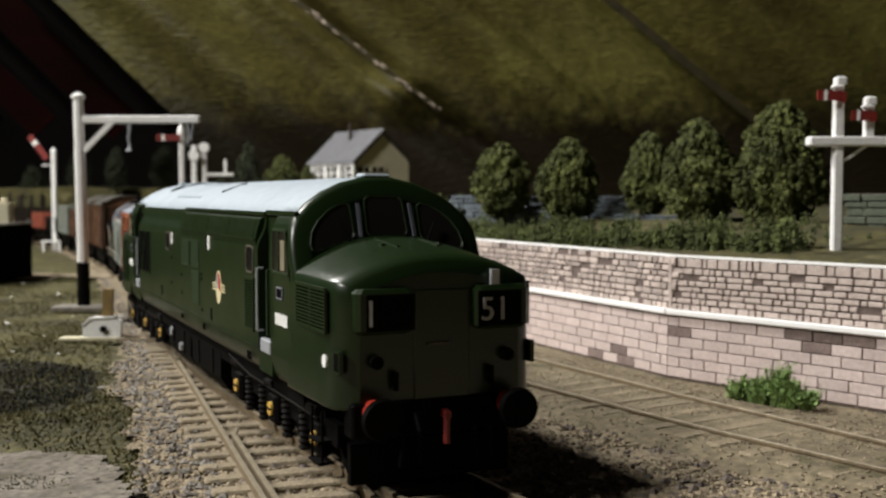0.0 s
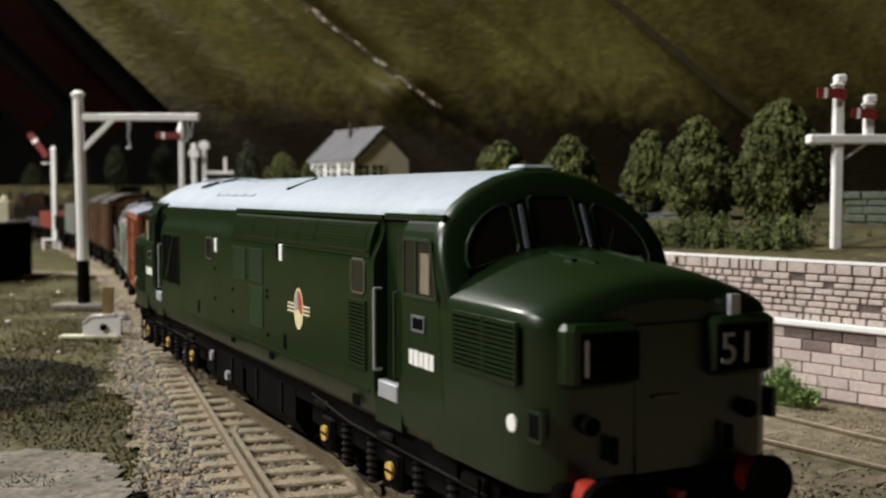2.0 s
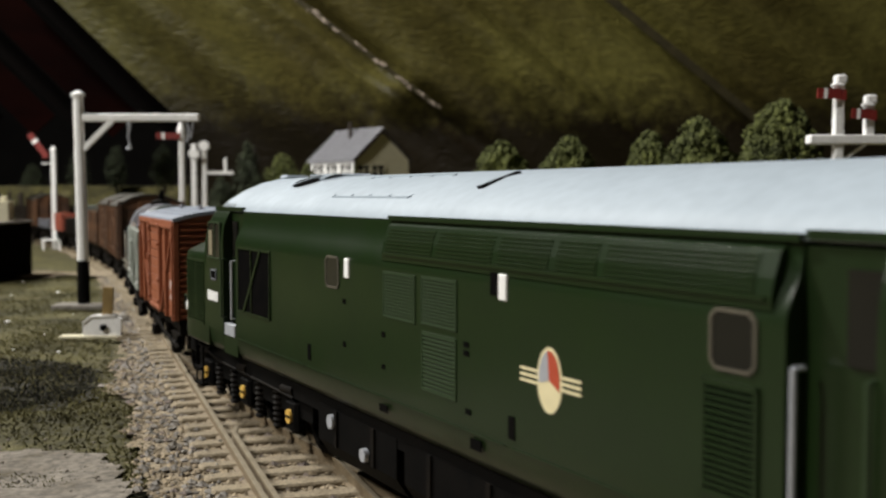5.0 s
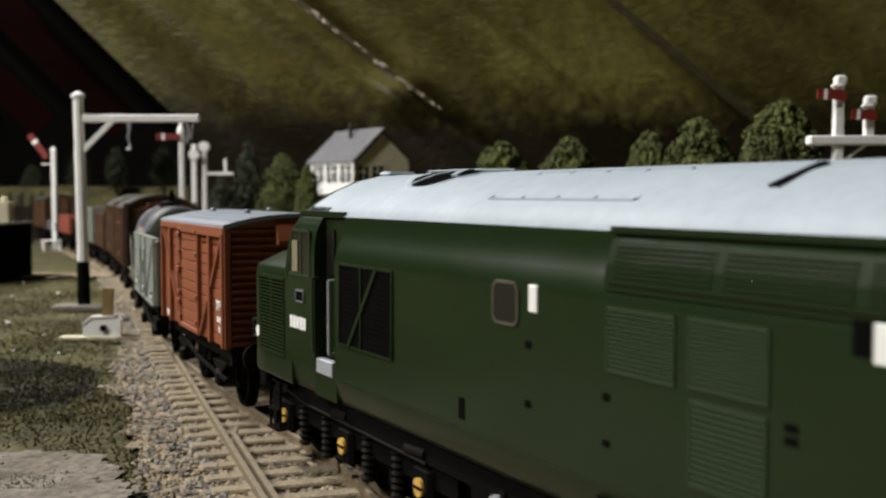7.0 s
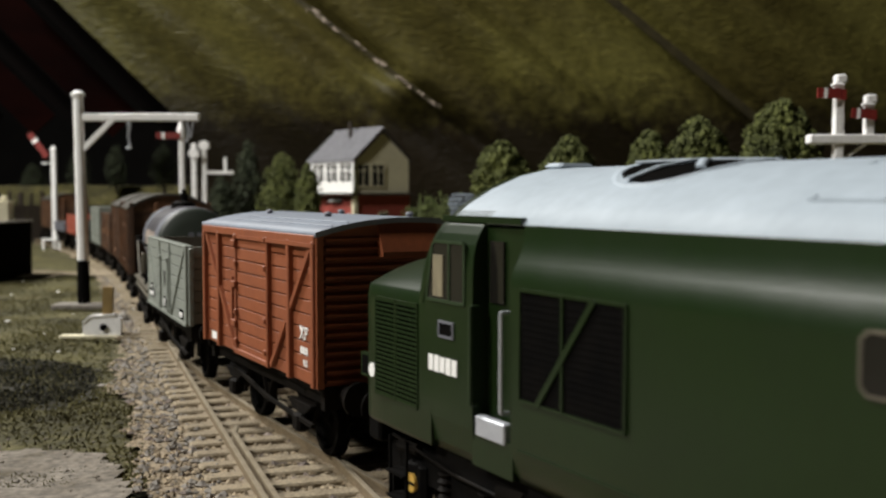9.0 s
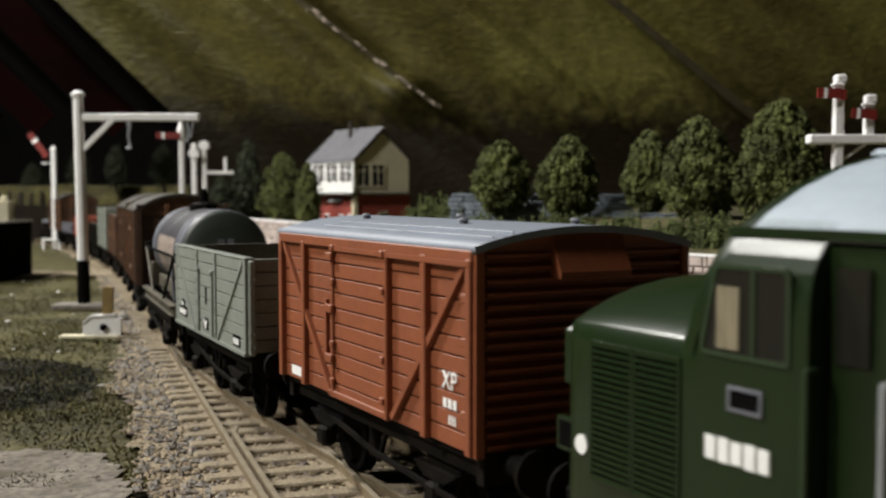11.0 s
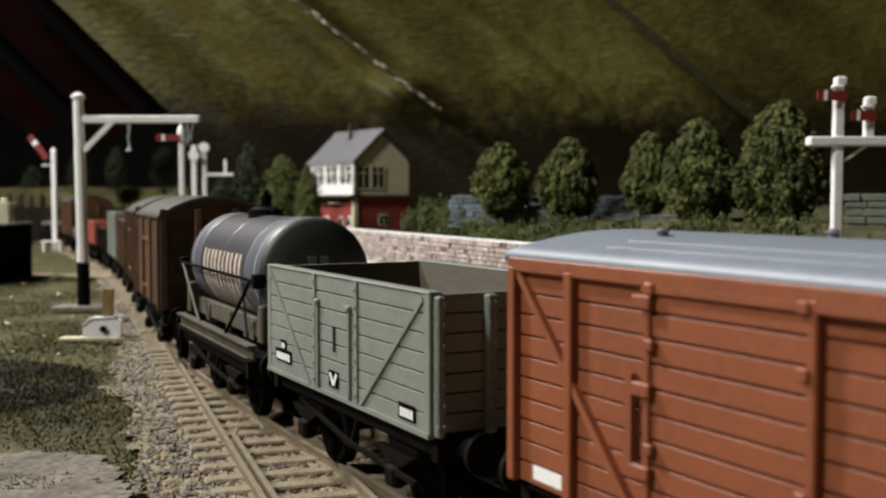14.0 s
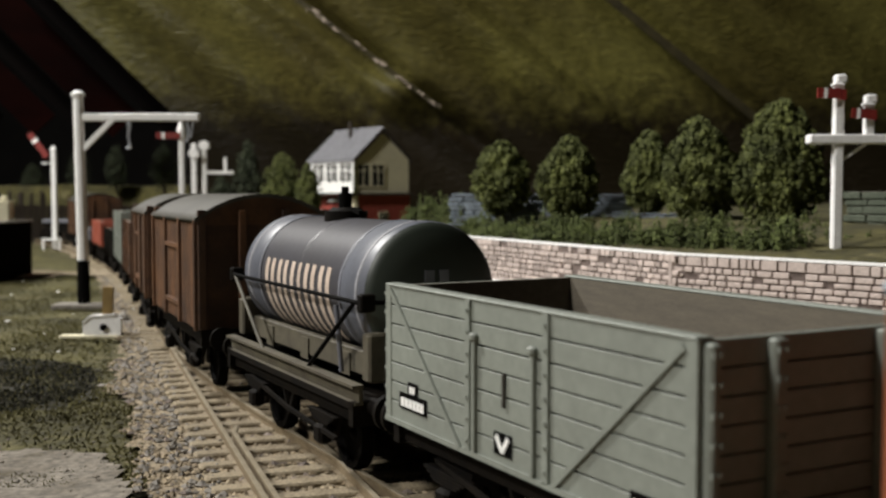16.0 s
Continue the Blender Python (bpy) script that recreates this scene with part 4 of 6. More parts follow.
def tank_wagon():
    w = thing("tank_wagon", "dark grey tank wagon with pale bands on a green-grey frame", "wagon")
    r, cz, L = 0.91, 2.34, 4.75
    n = 40
    def ring(x, rr):
        return [(x, rr * math.cos(2 * math.pi * i / n), cz + rr * math.sin(2 * math.pi * i / n)) for i in range(n)]
    tank = part("tank_barrel", Shape().loft([ring(-L / 2, r), ring(-0.6, r), ring(0.6, r), ring(L / 2, r)], caps=False), TANK_GREY, w, "dark blue-grey barrel")
    for e in (-1, 1):
        rings = [ring(e * (L / 2 - 0.01), r), ring(e * (L / 2 + 0.03), r * 0.985), ring(e * (L / 2 + 0.09), r * 0.9), ring(e * (L / 2 + 0.15), r * 0.6), ring(e * (L / 2 + 0.17), r * 0.1)]
        part("tank_end", Shape().loft(rings), TANK_END, w, "dark green domed end")
        part("end_band", Shape().loft([ring(e * 1.62, r + 0.003), ring(e * 1.63, r + 0.01), ring(e * (L / 2 - 0.02), r + 0.01), ring(e * (L / 2), r)], caps=False), TANK_ZONE, w, "blue-grey end zone")
        for x in (1.6, 2.14):
            part("barrel_line", Shape().loft([ring(e * (x - 0.035), r + 0.008), ring(e * (x - 0.03), r + 0.018), ring(e * (x + 0.03), r + 0.018), ring(e * (x + 0.035), r + 0.008)], caps=False), BOX_SLATE if x > 2 else TANK_BAND, w, "thin pale line")
    part("barrel_seam", Shape().loft([ring(0.0, r + 0.002), ring(0.01, r + 0.008), ring(0.03, r + 0.008), ring(0.04, r + 0.002)], caps=False), TANK_GREY, w)
    # lettering drawn as plain bars on the curve of the barrel
    for s in (-1, 1):
        for i in range(5):
            xc = -1.16 + i * 0.55
            for dx in (-0.13, 0.13):
                sh = Shape()
                angs = np.linspace(-0.85, 0.33, 9)
                strips = [[(xc + dx + q * 0.068, -s * (r + 0.006) * math.cos(a) * -1, cz + (r + 0.006) * math.sin(a)) for q in (-1, 1)] for a in angs]
                pts = [p for row in strips for p in row]
                sh.add(pts, [(2 * k, 2 * k + 1, 2 * k + 3, 2 * k + 2) for k in range(8)], True)
                part("lettering_bar", sh, LETTER, tank)
    for i in range(2):
        part("number_bar", Shape().box((L / 2 + 0.15, -0.1 + 0.2 * i, cz + 0.22), (0.06, 0.13, 0.2)), TANK_BAND, w)
    # filler on top
    f = part("filler_hatch", Shape().rod((-0.35, 0, cz + r - 0.05), (-0.35, 0, cz + r + 0.1), 0.32, 20).rod((-0.35, 0, cz + r + 0.1), (-0.35, 0, cz + r + 0.15), 0.27, 20, 0.2), CHASSIS, w, "black filler hatch")
    part("safety_valve", Shape().rod((-0.5, 0.05, cz + r + 0.1), (-0.5, 0.05, cz + r + 0.36), 0.1, 10).rod((-0.5, 0.05, cz + r + 0.36), (-0.5, 0.05, cz + r + 0.46), 0.06, 8), BLACK, f)
    part("hatch_clamp", Shape().bar((-0.15, 0, cz + r + 0.13), (0.2, 0, cz + r + 0.08), 0.06), BLACK, f)
    # cradle, side rods and stays
    for s in (-1, 1):
        part("frame_beam", Shape().box((0, s * 1.05, 1.2), (5.2, 0.05, 0.2)).box((0, s * 1.09, 1.3), (5.2, 0.15, 0.035)).box((0, s * 1.08, 1.09), (5.2, 0.12, 0.035)), TANK_FRAME, w, "green-grey frame beam")
        part("cradle_beam", Shape().box((0, s * 0.72, 1.48), (4.7, 0.12, 0.32), bevel=0.02), TANK_FRAME, w, "green-grey cradle beam")
        part("side_rod", Shape().rod((-2.65, s * 1.05, 2.3), (2.65, s * 1.05, 2.3), 0.03, 8), BLACK, w, "black tie rod")
        for x0, x1, m in ((-2.4, -1.0, SILVER), (2.4, 0.9, BLACK)):
            part("stay", Shape().rod((x0, s * 1.06, 2.28), (x1, s * 1.08, 1.3), 0.03, 8), TANK_FRAME if m == SILVER else BLACK, w)
        part("barrel_strap", Shape().rod((1.7, s * 1.0, 2.2), (1.75, s * 0.95, 1.35), 0.035, 8), TANK_BAND, w)
        for e in (-1, 1):
            part("rod_bracket", Shape().box((e * 2.6, s * 0.98, 2.3), (0.14, 0.2, 0.22), bevel=0.02), CHASSIS, w)
    for e in (-1, 1):
        part("end_timber", Shape().box((e * 2.5, 0, 1.62), (0.22, 1.9, 0.6), bevel=0.03), TANK_FRAME, w)
        part("end_rod", Shape().rod((e * 2.62, -1.0, 2.3), (e * 2.62, 1.0, 2.3), 0.03, 8), BLACK, w)
    for x in (-1.5, 0.0, 1.5):
        part("saddle", Shape().box((x, 0, 1.42), (0.3, 1.6, 0.3)), TANK_FRAME, w)
    wheels = wagon_running_gear(w, 1.4, 1.0, 1.1, 2.75, 5.15)
    moving(w, -25.83, 1.4, wheels, 0.47)


def brown_van(offset, mat, label, L=4.85, z1=3.14):
    w = thing("goods_van", label, "wagon")
    hw, z0 = 1.18, 1.16
    part("body", Shape().box((0, 0, (z0 + z1) / 2), (L - 0.06, 2 * hw - 0.06, z1 - z0)), mat, w)
    for s in (-1, 1):
        n = 22
        for i in range(n):
            x = -L / 2 + L * (i + 0.5) / n
            part("board", Shape().box((x, s * hw, (z0 + z1) / 2), (L / n - 0.025, 0.06, z1 - z0 - 0.04), bevel=0.012), mat, w)
        for x in (-L / 2 + 0.06, -0.8, 0.8, L / 2 - 0.06):
            part("stanchion", Shape().box((x, s * (hw + 0.05), (z0 + z1) / 2), (0.12, 0.07, z1 - z0), bevel=0.01), mat, w)
        for z in (1.5, 2.6):
            part("strap", Shape().box((0, s * (hw + 0.05), z), (1.5, 0.05, 0.08)), mat, w)
    for e in (-1, 1):
        for y in (-hw + 0.05, -0.4, 0.4, hw - 0.05):
            part("end_post", Shape().box((e * (L / 2 + 0.02), y, (z0 + z1) / 2 + 0.1), (0.12, 0.14, z1 - z0 + 0.15), bevel=0.015), mat, w)
        out = [(y, z1 + 0.42 * (1 - abs(y / hw) ** 2.1)) for y in np.linspace(-hw, hw, 13)]
        part("end_gable", Shape().prism([(-hw, z1 - 0.1)] + out + [(hw, z1 - 0.1)], "x", e * (L / 2 - 0.05), e * (L / 2)), mat, w)
    part("roof", arc_roof(L, hw, z1 + 0.02, z1 + 0.46, 0.08), BROWN_ROOF, w, "weathered olive-grey roof")
    wheels = wagon_running_gear(w, 1.4, 1.0, z0, 2.75, L)
    moving(w, offset, 1.4, wheels, 0.47)


def far_open(offset, mat, label, z1=2.4):
    w = thing("open_wagon", label, "wagon")
    L, hw, z0 = 4.9, 1.18, 1.16
    ph = (z1 - z0) / 5
    for s in (-1, 1):
        for i in range(5):
            part("plank", Shape().box((0, s * hw, z0 + ph * (i + 0.5)), (L, 0.1, ph - 0.03), bevel=0.014), mat, w)
        for x in (-L / 2 + 0.06, -0.7, 0.7, L / 2 - 0.06):
            part("stanchion", Shape().box((x, s * (hw + 0.06), (z0 + z1) / 2), (0.1, 0.06, z1 - z0)), mat, w)
        part("inner_side", Shape().box((0, s * (hw - 0.08), (z0 + z1) / 2), (L - 0.1, 0.06, z1 - z0 - 0.02)), WAGON_INSIDE, w)
    for e in (-1, 1):
        for i in range(5):
            part("end_plank", Shape().box((e * (L / 2 - 0.05), 0, z0 + ph * (i + 0.5)), (0.1, 2 * hw - 0.1, ph - 0.03), bevel=0.014), mat, w)
    wheels = wagon_running_gear(w, 1.4, 1.0, z0, 2.75, L)
    moving(w, offset, 1.4, wheels, 0.47)


locomotive()
red_van()
open_wagon()
tank_wagon()
brown_van(-32.6, VAN_BROWN, "dark brown vertical-boarded goods van with a rounded roof")
brown_van(-38.9, VAN_BROWN, "weathered brown goods van with a rounded olive roof")
far_open(-45.2, VAN_BROWN, "brown high-sided open wagon in the train", 2.75)
far_open(-51.4, WAGON_GREY, "pale grey high-sided open wagon in the train", 2.95)
far_open(-57.6, CHASSIS, "dark weathered open wagon in the train", 2.1)
far_open(-64.4, ORANGE_RED, "faded orange-red open wagon in the train", 2.3)
far_open(-71.0, TANK_BAND, "low pale blue-grey wagon at the rear of the train", 1.75)
brown_van(-77.6, VAN_BROWN, "last dark brown goods van of the train")

# ---- track ----
FAR_DIR = Vector((math.cos(radians(YAW_FAR)), math.sin(radians(YAW_FAR)), 0))
FAR_RIGHT = Vector((FAR_DIR.y, -FAR_DIR.x, 0))
TOE = -21.0


def straight(u, side=0.0):
    """The straight road of the turnout: it leaves the train's line at the toe."""
    if u <= TOE:
        return on_line(u, side)
    return on_line(TOE, side) + FAR_DIR * (u - TOE)


def second_road(y, k):
    """The road beside the wall; k is 0 at the nearer rail and 1 at the farther one."""
    near = (1.78, 20.25, 4.07, 16.49, 5.74, 14.13)
    far = (2.07, 23.5, 4.62, 18.7, 6.38, 15.73)
    def x_at(q, yy):
        x0, y0, x1, y1, x2, y2 = q
        if yy > y0:
            return x0 + (x1 - x0) / (y1 - y0) * (yy - y0)
        if yy > y1:
            return x0 + (x1 - x0) * (yy - y0) / (y1 - y0)
        return x1 + (x2 - x1) * (yy - y1) / (y2 - y1)
    return x_at(near, y), x_at(far, y)


def rail(points, name="rail", label="rusty-sided steel rail"):
    """A bullhead rail swept along points; a shiny head lies on it as a part."""
    def sweep(prof):
        rings = []
        for i, p in enumerate(points):
            d = (points[min(i + 1, len(points) - 1)] - points[max(i - 1, 0)]).normalized()
            r = Vector((d.y, -d.x, 0))
            rings.append([(p.x + r.x * a, p.y + r.y * a, p.z + z) for a, z in prof])
        return Shape().loft(rings, smooth=False)
    ob = solid(name, sweep([(-0.075, -0.19), (0.075, -0.19), (0.075, -0.165), (0.02, -0.15), (0.02, -0.06), (0.038, -0.045), (0.038, -0.006), (-0.038, -0.006), (-0.038, -0.045), (-0.02, -0.06), (-0.02, -0.15), (-0.075, -0.165)]), RAIL_SIDE, label, "rail", "structure")
    part("rail_head", sweep([(-0.032, -0.006), (0.032, -0.006), (0.028, 0.0), (-0.028, 0.0)]), RAIL_TOP, ob)
    return ob


def span(f, a, b, step, side):
    n = max(2, int((b - a) / step))
    return [f(a + (b - a) * i / n, side) for i in range(n + 1)]


rail(span(straight, -120, 14, 1.0, 0.63))
rail(span(on_line, -120, 24, 0.8, -0.63))
rail(span(on_line, TOE + 0.3, 24, 0.8, 0.63))
rail(span(straight, TOE + 0.4, 14, 0.8, -0.63))
# check rail with flared ends beside the straight road's outer rail
chk = [p + FAR_RIGHT * -0.14 for p in span(straight, -8.6, -4.0, 0.4, 0.63)]
chk[0] += FAR_RIGHT * -0.1
chk[-1] += FAR_RIGHT * -0.1
rail(chk, "check_rail", "short rusty check rail with flared ends")
ys = [36 - 0.8 * i for i in range(40)]
for k in (0, 1):
    rail([Vector((second_road(y, k)[k], y, 0.0)) for y in ys])

# sleepers: one mesh each
def sleeper(c, d, length, parent, z=-0.19):
    r = Vector((d.y, -d.x, 0))
    ang = math.degrees(math.atan2(r.y, r.x)) + random.uniform(-1.5, 1.5)
    me = SLEEPER_MESH.setdefault(round(length, 1), None) or Shape().box((0, 0, 0), (length, 0.3, 0.13), bevel=0.03).mesh("sleeper", SLEEPER)
    SLEEPER_MESH[round(length, 1)] = me
    part("sleeper", me, None, parent, at=spose(c.x, c.y, z + random.uniform(-0.015, 0.015), 0, 0, ang))


SLEEPER_MESH = {}
road = tagged(new("track_bed"), "stone-ballasted model track bed with worn sleepers", "track", kind="structure")
u = -60.0
while u < 14:
    if u < TOE:
        sleeper(on_line(u), FAR_DIR, 2.3, road)
    else:
        a, b = straight(u, 1.15), on_line(u + 0.1 * (u - TOE) * 0, -1.15)
        right = b - a
        along = right.dot(-FAR_RIGHT)
        if along < 5.2:
            sleeper(a - FAR_RIGHT * (along / 2), FAR_DIR, along, road)
        else:
            sleeper(straight(u), FAR_DIR, 2.3, road)
            h = heading(u)
            sleeper(on_line(u), Vector((math.cos(h), math.sin(h), 0)), 2.3, road)
    u += 0.64
y = 34.0
while y > 9:
    a, b = second_road(y, 0), second_road(y, 1)
    p = Vector((a[0] * 0.5 + second_road(y + 1.0, 1)[1] * 0.5, y + 0.5, 0))
    sleeper(p, Vector((0.53, -0.85, 0)), 2.7, road, -0.14)
    y -= 0.55


# ---- ground ----
def wob(x, y, s, seed=0.0):
    return noise.noise(Vector((x * s + seed, y * s - seed, seed)))


def sheet(name, inside, x0, x1, y0, y1, step, height, mat, label, category="ground"):
    """A bumpy sheet over those cells of a grid that lie inside an outline with a ragged edge."""
    nx, ny = int((x1 - x0) / step), int((y1 - y0) / step)
    ids, verts, faces = {}, [], []
    def vid(i, j):
        if (i, j) not in ids:
            x, y = x0 + i * step, y0 + j * step
            ids[i, j] = len(verts)
            verts.append((x, y, height(x, y)))
        return ids[i, j]
    for i in range(nx):
        for j in range(ny):
            if inside(x0 + (i + 0.5) * step, y0 + (j + 0.5) * step):
                faces.append((vid(i, j), vid(i + 1, j), vid(i + 1, j + 1), vid(i, j + 1)))
    sh = Shape().add(verts, faces, True)
    return solid(name, sh, mat, label, category, "structure")


def left_rail_x(y):
    return -6.83 + 0.345 * (25.92 - y) - min(47.0, max(0.0, y - 38)) ** 2 * 0.0021


def ballast_in(x, y):
    e = 0.45 * wob(x, y, 0.6) + 0.25 * wob(x, y, 2.1, 3)
    wide = 1.35 + e if y < 24.5 else 0.95 + 0.5 * e
    p = left_rail_x(y) - wide
    h = 2.9 if y > 27 else 2.9 + (27 - y) * 0.33
    return p < x < left_rail_x(y) + h + 0.4 * wob(x, y, 1.1, 7)


solid("ground", Shape().box((0, 60, -0.93), (420, 420, 1.2)), EARTH, "brown earth-coloured baseboard with fine scatter", "ground", "structure")
def earth_z(x, y):
    """The earth rises between and beside the rails of the road at the wall."""
    a, b = second_road(y, 0)
    off = max(a - x, x - b, 0.0) * 0.86
    return -0.27 + 0.185 * min(1.0, max(0.0, (1.5 - off) / 1.0)) * min(1.0, max(0.0, (x - 0.4) / 1.2))


sheet("earth_bank", lambda x, y: True, -1.5, 16, 5, 34, 0.25, lambda x, y: earth_z(x, y) + 0.5 * ( 0.05 * wob(x, y, 0.5) + 0.03 * wob(x, y, 2.2, 5)), EARTH, "trodden brown earth beside the wall")
sheet("ballast_bed", ballast_in, -36, 12, 2, 95, 0.3, lambda x, y: -0.195 + 0.03 * wob(x, y, 1.6) + 0.03 * wob(x, y, 4.5, 2), BALLAST, "pale brown stone ballast under the tracks")
sheet("grass_field", lambda x, y: x < left_rail_x(y) - 0.7, -60, 2, 9, 95, 0.5, lambda x, y: -0.24 - max(0, 0.12 - 0.05 * (left_rail_x(y) - x)) + 0.09 * wob(x, y, 0.35) + 0.04 * wob(x, y, 1.7, 4), GRASS_GROUND, "dull olive scatter grass beside the track")
sheet("concrete_apron", lambda x, y: y < 15.5 + 0.5 * wob(x, y, 0.7) and x < left_rail_x(y) - 1.6 + 0.3 * wob(x, y, 1.3), -12, 0, 8, 18, 0.13, lambda x, y: -0.15 + 0.03 * wob(x, y, 0.9) + 0.015 * wob(x, y, 4), APRON, "rough pale plaster apron")


# A shadow reaching in from the left, painted as a darker sheet of turf.
sheet("dark_turf", lambda x, y: ((x + 11.2) / 4.3) ** 2 + ((y - 20.6) / 3.9) ** 2 < 1 + 0.5 * wob(x, y, 0.5, 8) + 0.35 * wob(x, y, 1.9, 1), -18, -5, 14, 27, 0.16, lambda x, y: -0.225 + 0.05 * wob(x, y, 0.7) + 0.06 * wob(x, y, 3.0, 4), PAINTED_SHADE_TURF, "turf patch painted dark as a shadow beside the track")


def chips(name, label, mat, n, area, size, z):
    """Many small stones in one mesh."""
    sh = Shape()
    rnd = random.Random(5)
    made = 0
    while made < n:
        p = area(rnd)
        if p is None:
            continue
        x, y = p
        r = size * rnd.uniform(0.5, 1.3)
        zc = z(x, y) if callable(z) else z
        a = rnd.uniform(0, 6.28)
        k = rnd.uniform(0.6, 1.0)
        v = []
        for q, (dx, dy, dz) in enumerate(((1, 0, 0), (0, 1, 0), (-1, 0, 0), (0, -1, 0), (0.2, 0.1, 0.5), (0, 0, -0.6))):
            f = rnd.uniform(0.75, 1.2)
            v.append((x + r * f * (dx * math.cos(a) - dy * k * math.sin(a)), y + r * f * (dx * math.sin(a) + dy * k * math.cos(a)), zc + r * f * dz))
        sh.add(v, [(0, 1, 4), (1, 2, 4), (2, 3, 4), (3, 0, 4), (1, 0, 5), (2, 1, 5), (3, 2, 5), (0, 3, 5)])
        made += 1
    return solid(name, sh, mat, label, "stones", "stuff")


def near_track(rnd):
    y = 11.5 + 40 * rnd.random() ** 2.0
    x = left_rail_x(y) + rnd.uniform(-1.9, 3.6 + max(0, 27 - y) * 0.33)
    return (x, y) if ballast_in(x, y) else None


def far_side(rnd):
    y = 12 + 14 * rnd.random()
    x = rnd.uniform(0.5, 9.5)
    return (x, y)


chips("ballast_stones", "loose pale brown ballast stones", STONE_CHIPS, 24000, near_track, 0.054, -0.185)
chips("dark_ballast_stones", "dark stones among the ballast", STONE_DARK, 1500, near_track, 0.085, -0.175)
chips("pale_ballast_stones", "whitish crumbs among the ballast", CONCRETE, 900, lambda r: (lambda p: p if p and p[0] < left_rail_x(p[1]) - 0.2 else None)(near_track(r)), 0.075, -0.165)
chips("ground_scatter", "fine brown stones scattered on earth", STONE_CHIPS, 6500, far_side, 0.03, lambda x, y: earth_z(x, y) + 0.012)
chips("apron_rubble", "pale crumbs lying on the plaster apron", APRON, 90, lambda r: (r.uniform(-9, -3.2), r.uniform(12.2, 16)), 0.04, -0.09)


def tufts(name, label, mat, n, area, h, z):
    sh = Shape()
    rnd = random.Random(11)
    while n > 0:
        x, y = area(rnd)
        if x > left_rail_x(y) - 1.2 + 0.4 * wob(x, y, 1.0):
            continue
        if wob(x, y, 0.35, 9) + rnd.uniform(-0.4, 0.4) < -0.05:
            n -= 0.2
            continue
        a, l = rnd.uniform(0, 6.28), h * rnd.uniform(0.4, 1.2)
        c, s = math.cos(a) * 0.035, math.sin(a) * 0.035
        dx, dy = rnd.uniform(-0.5, 0.5) * l, rnd.uniform(-0.5, 0.5) * l
        sh.add([(x - c, y - s, z), (x + c, y + s, z), (x + s, y - c, z), (x + dx, y + dy, z + l)], [(0, 1, 3), (1, 2, 3), (2, 0, 3)])
        n -= 1
    return solid(name, sh, mat, label, "grass", "stuff")


def on_shade_patch(r):
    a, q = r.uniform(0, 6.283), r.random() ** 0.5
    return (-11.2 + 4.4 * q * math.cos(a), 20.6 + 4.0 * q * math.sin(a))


# Tufts in the painted shadow get the darkened colour too.
tufts("dark_grass_tufts", "short static grass painted dark as a shadow", PAINTED_SHADE_BLADES, 16000, on_shade_patch, 0.06, -0.2)
tufts("grass_tufts", "short olive-green static grass", BLADES, 42000, lambda r: (lambda y: (left_rail_x(y) - r.uniform(0.9, 14), y))(13.5 + 38 * r.random() ** 1.5), 0.055, -0.2)


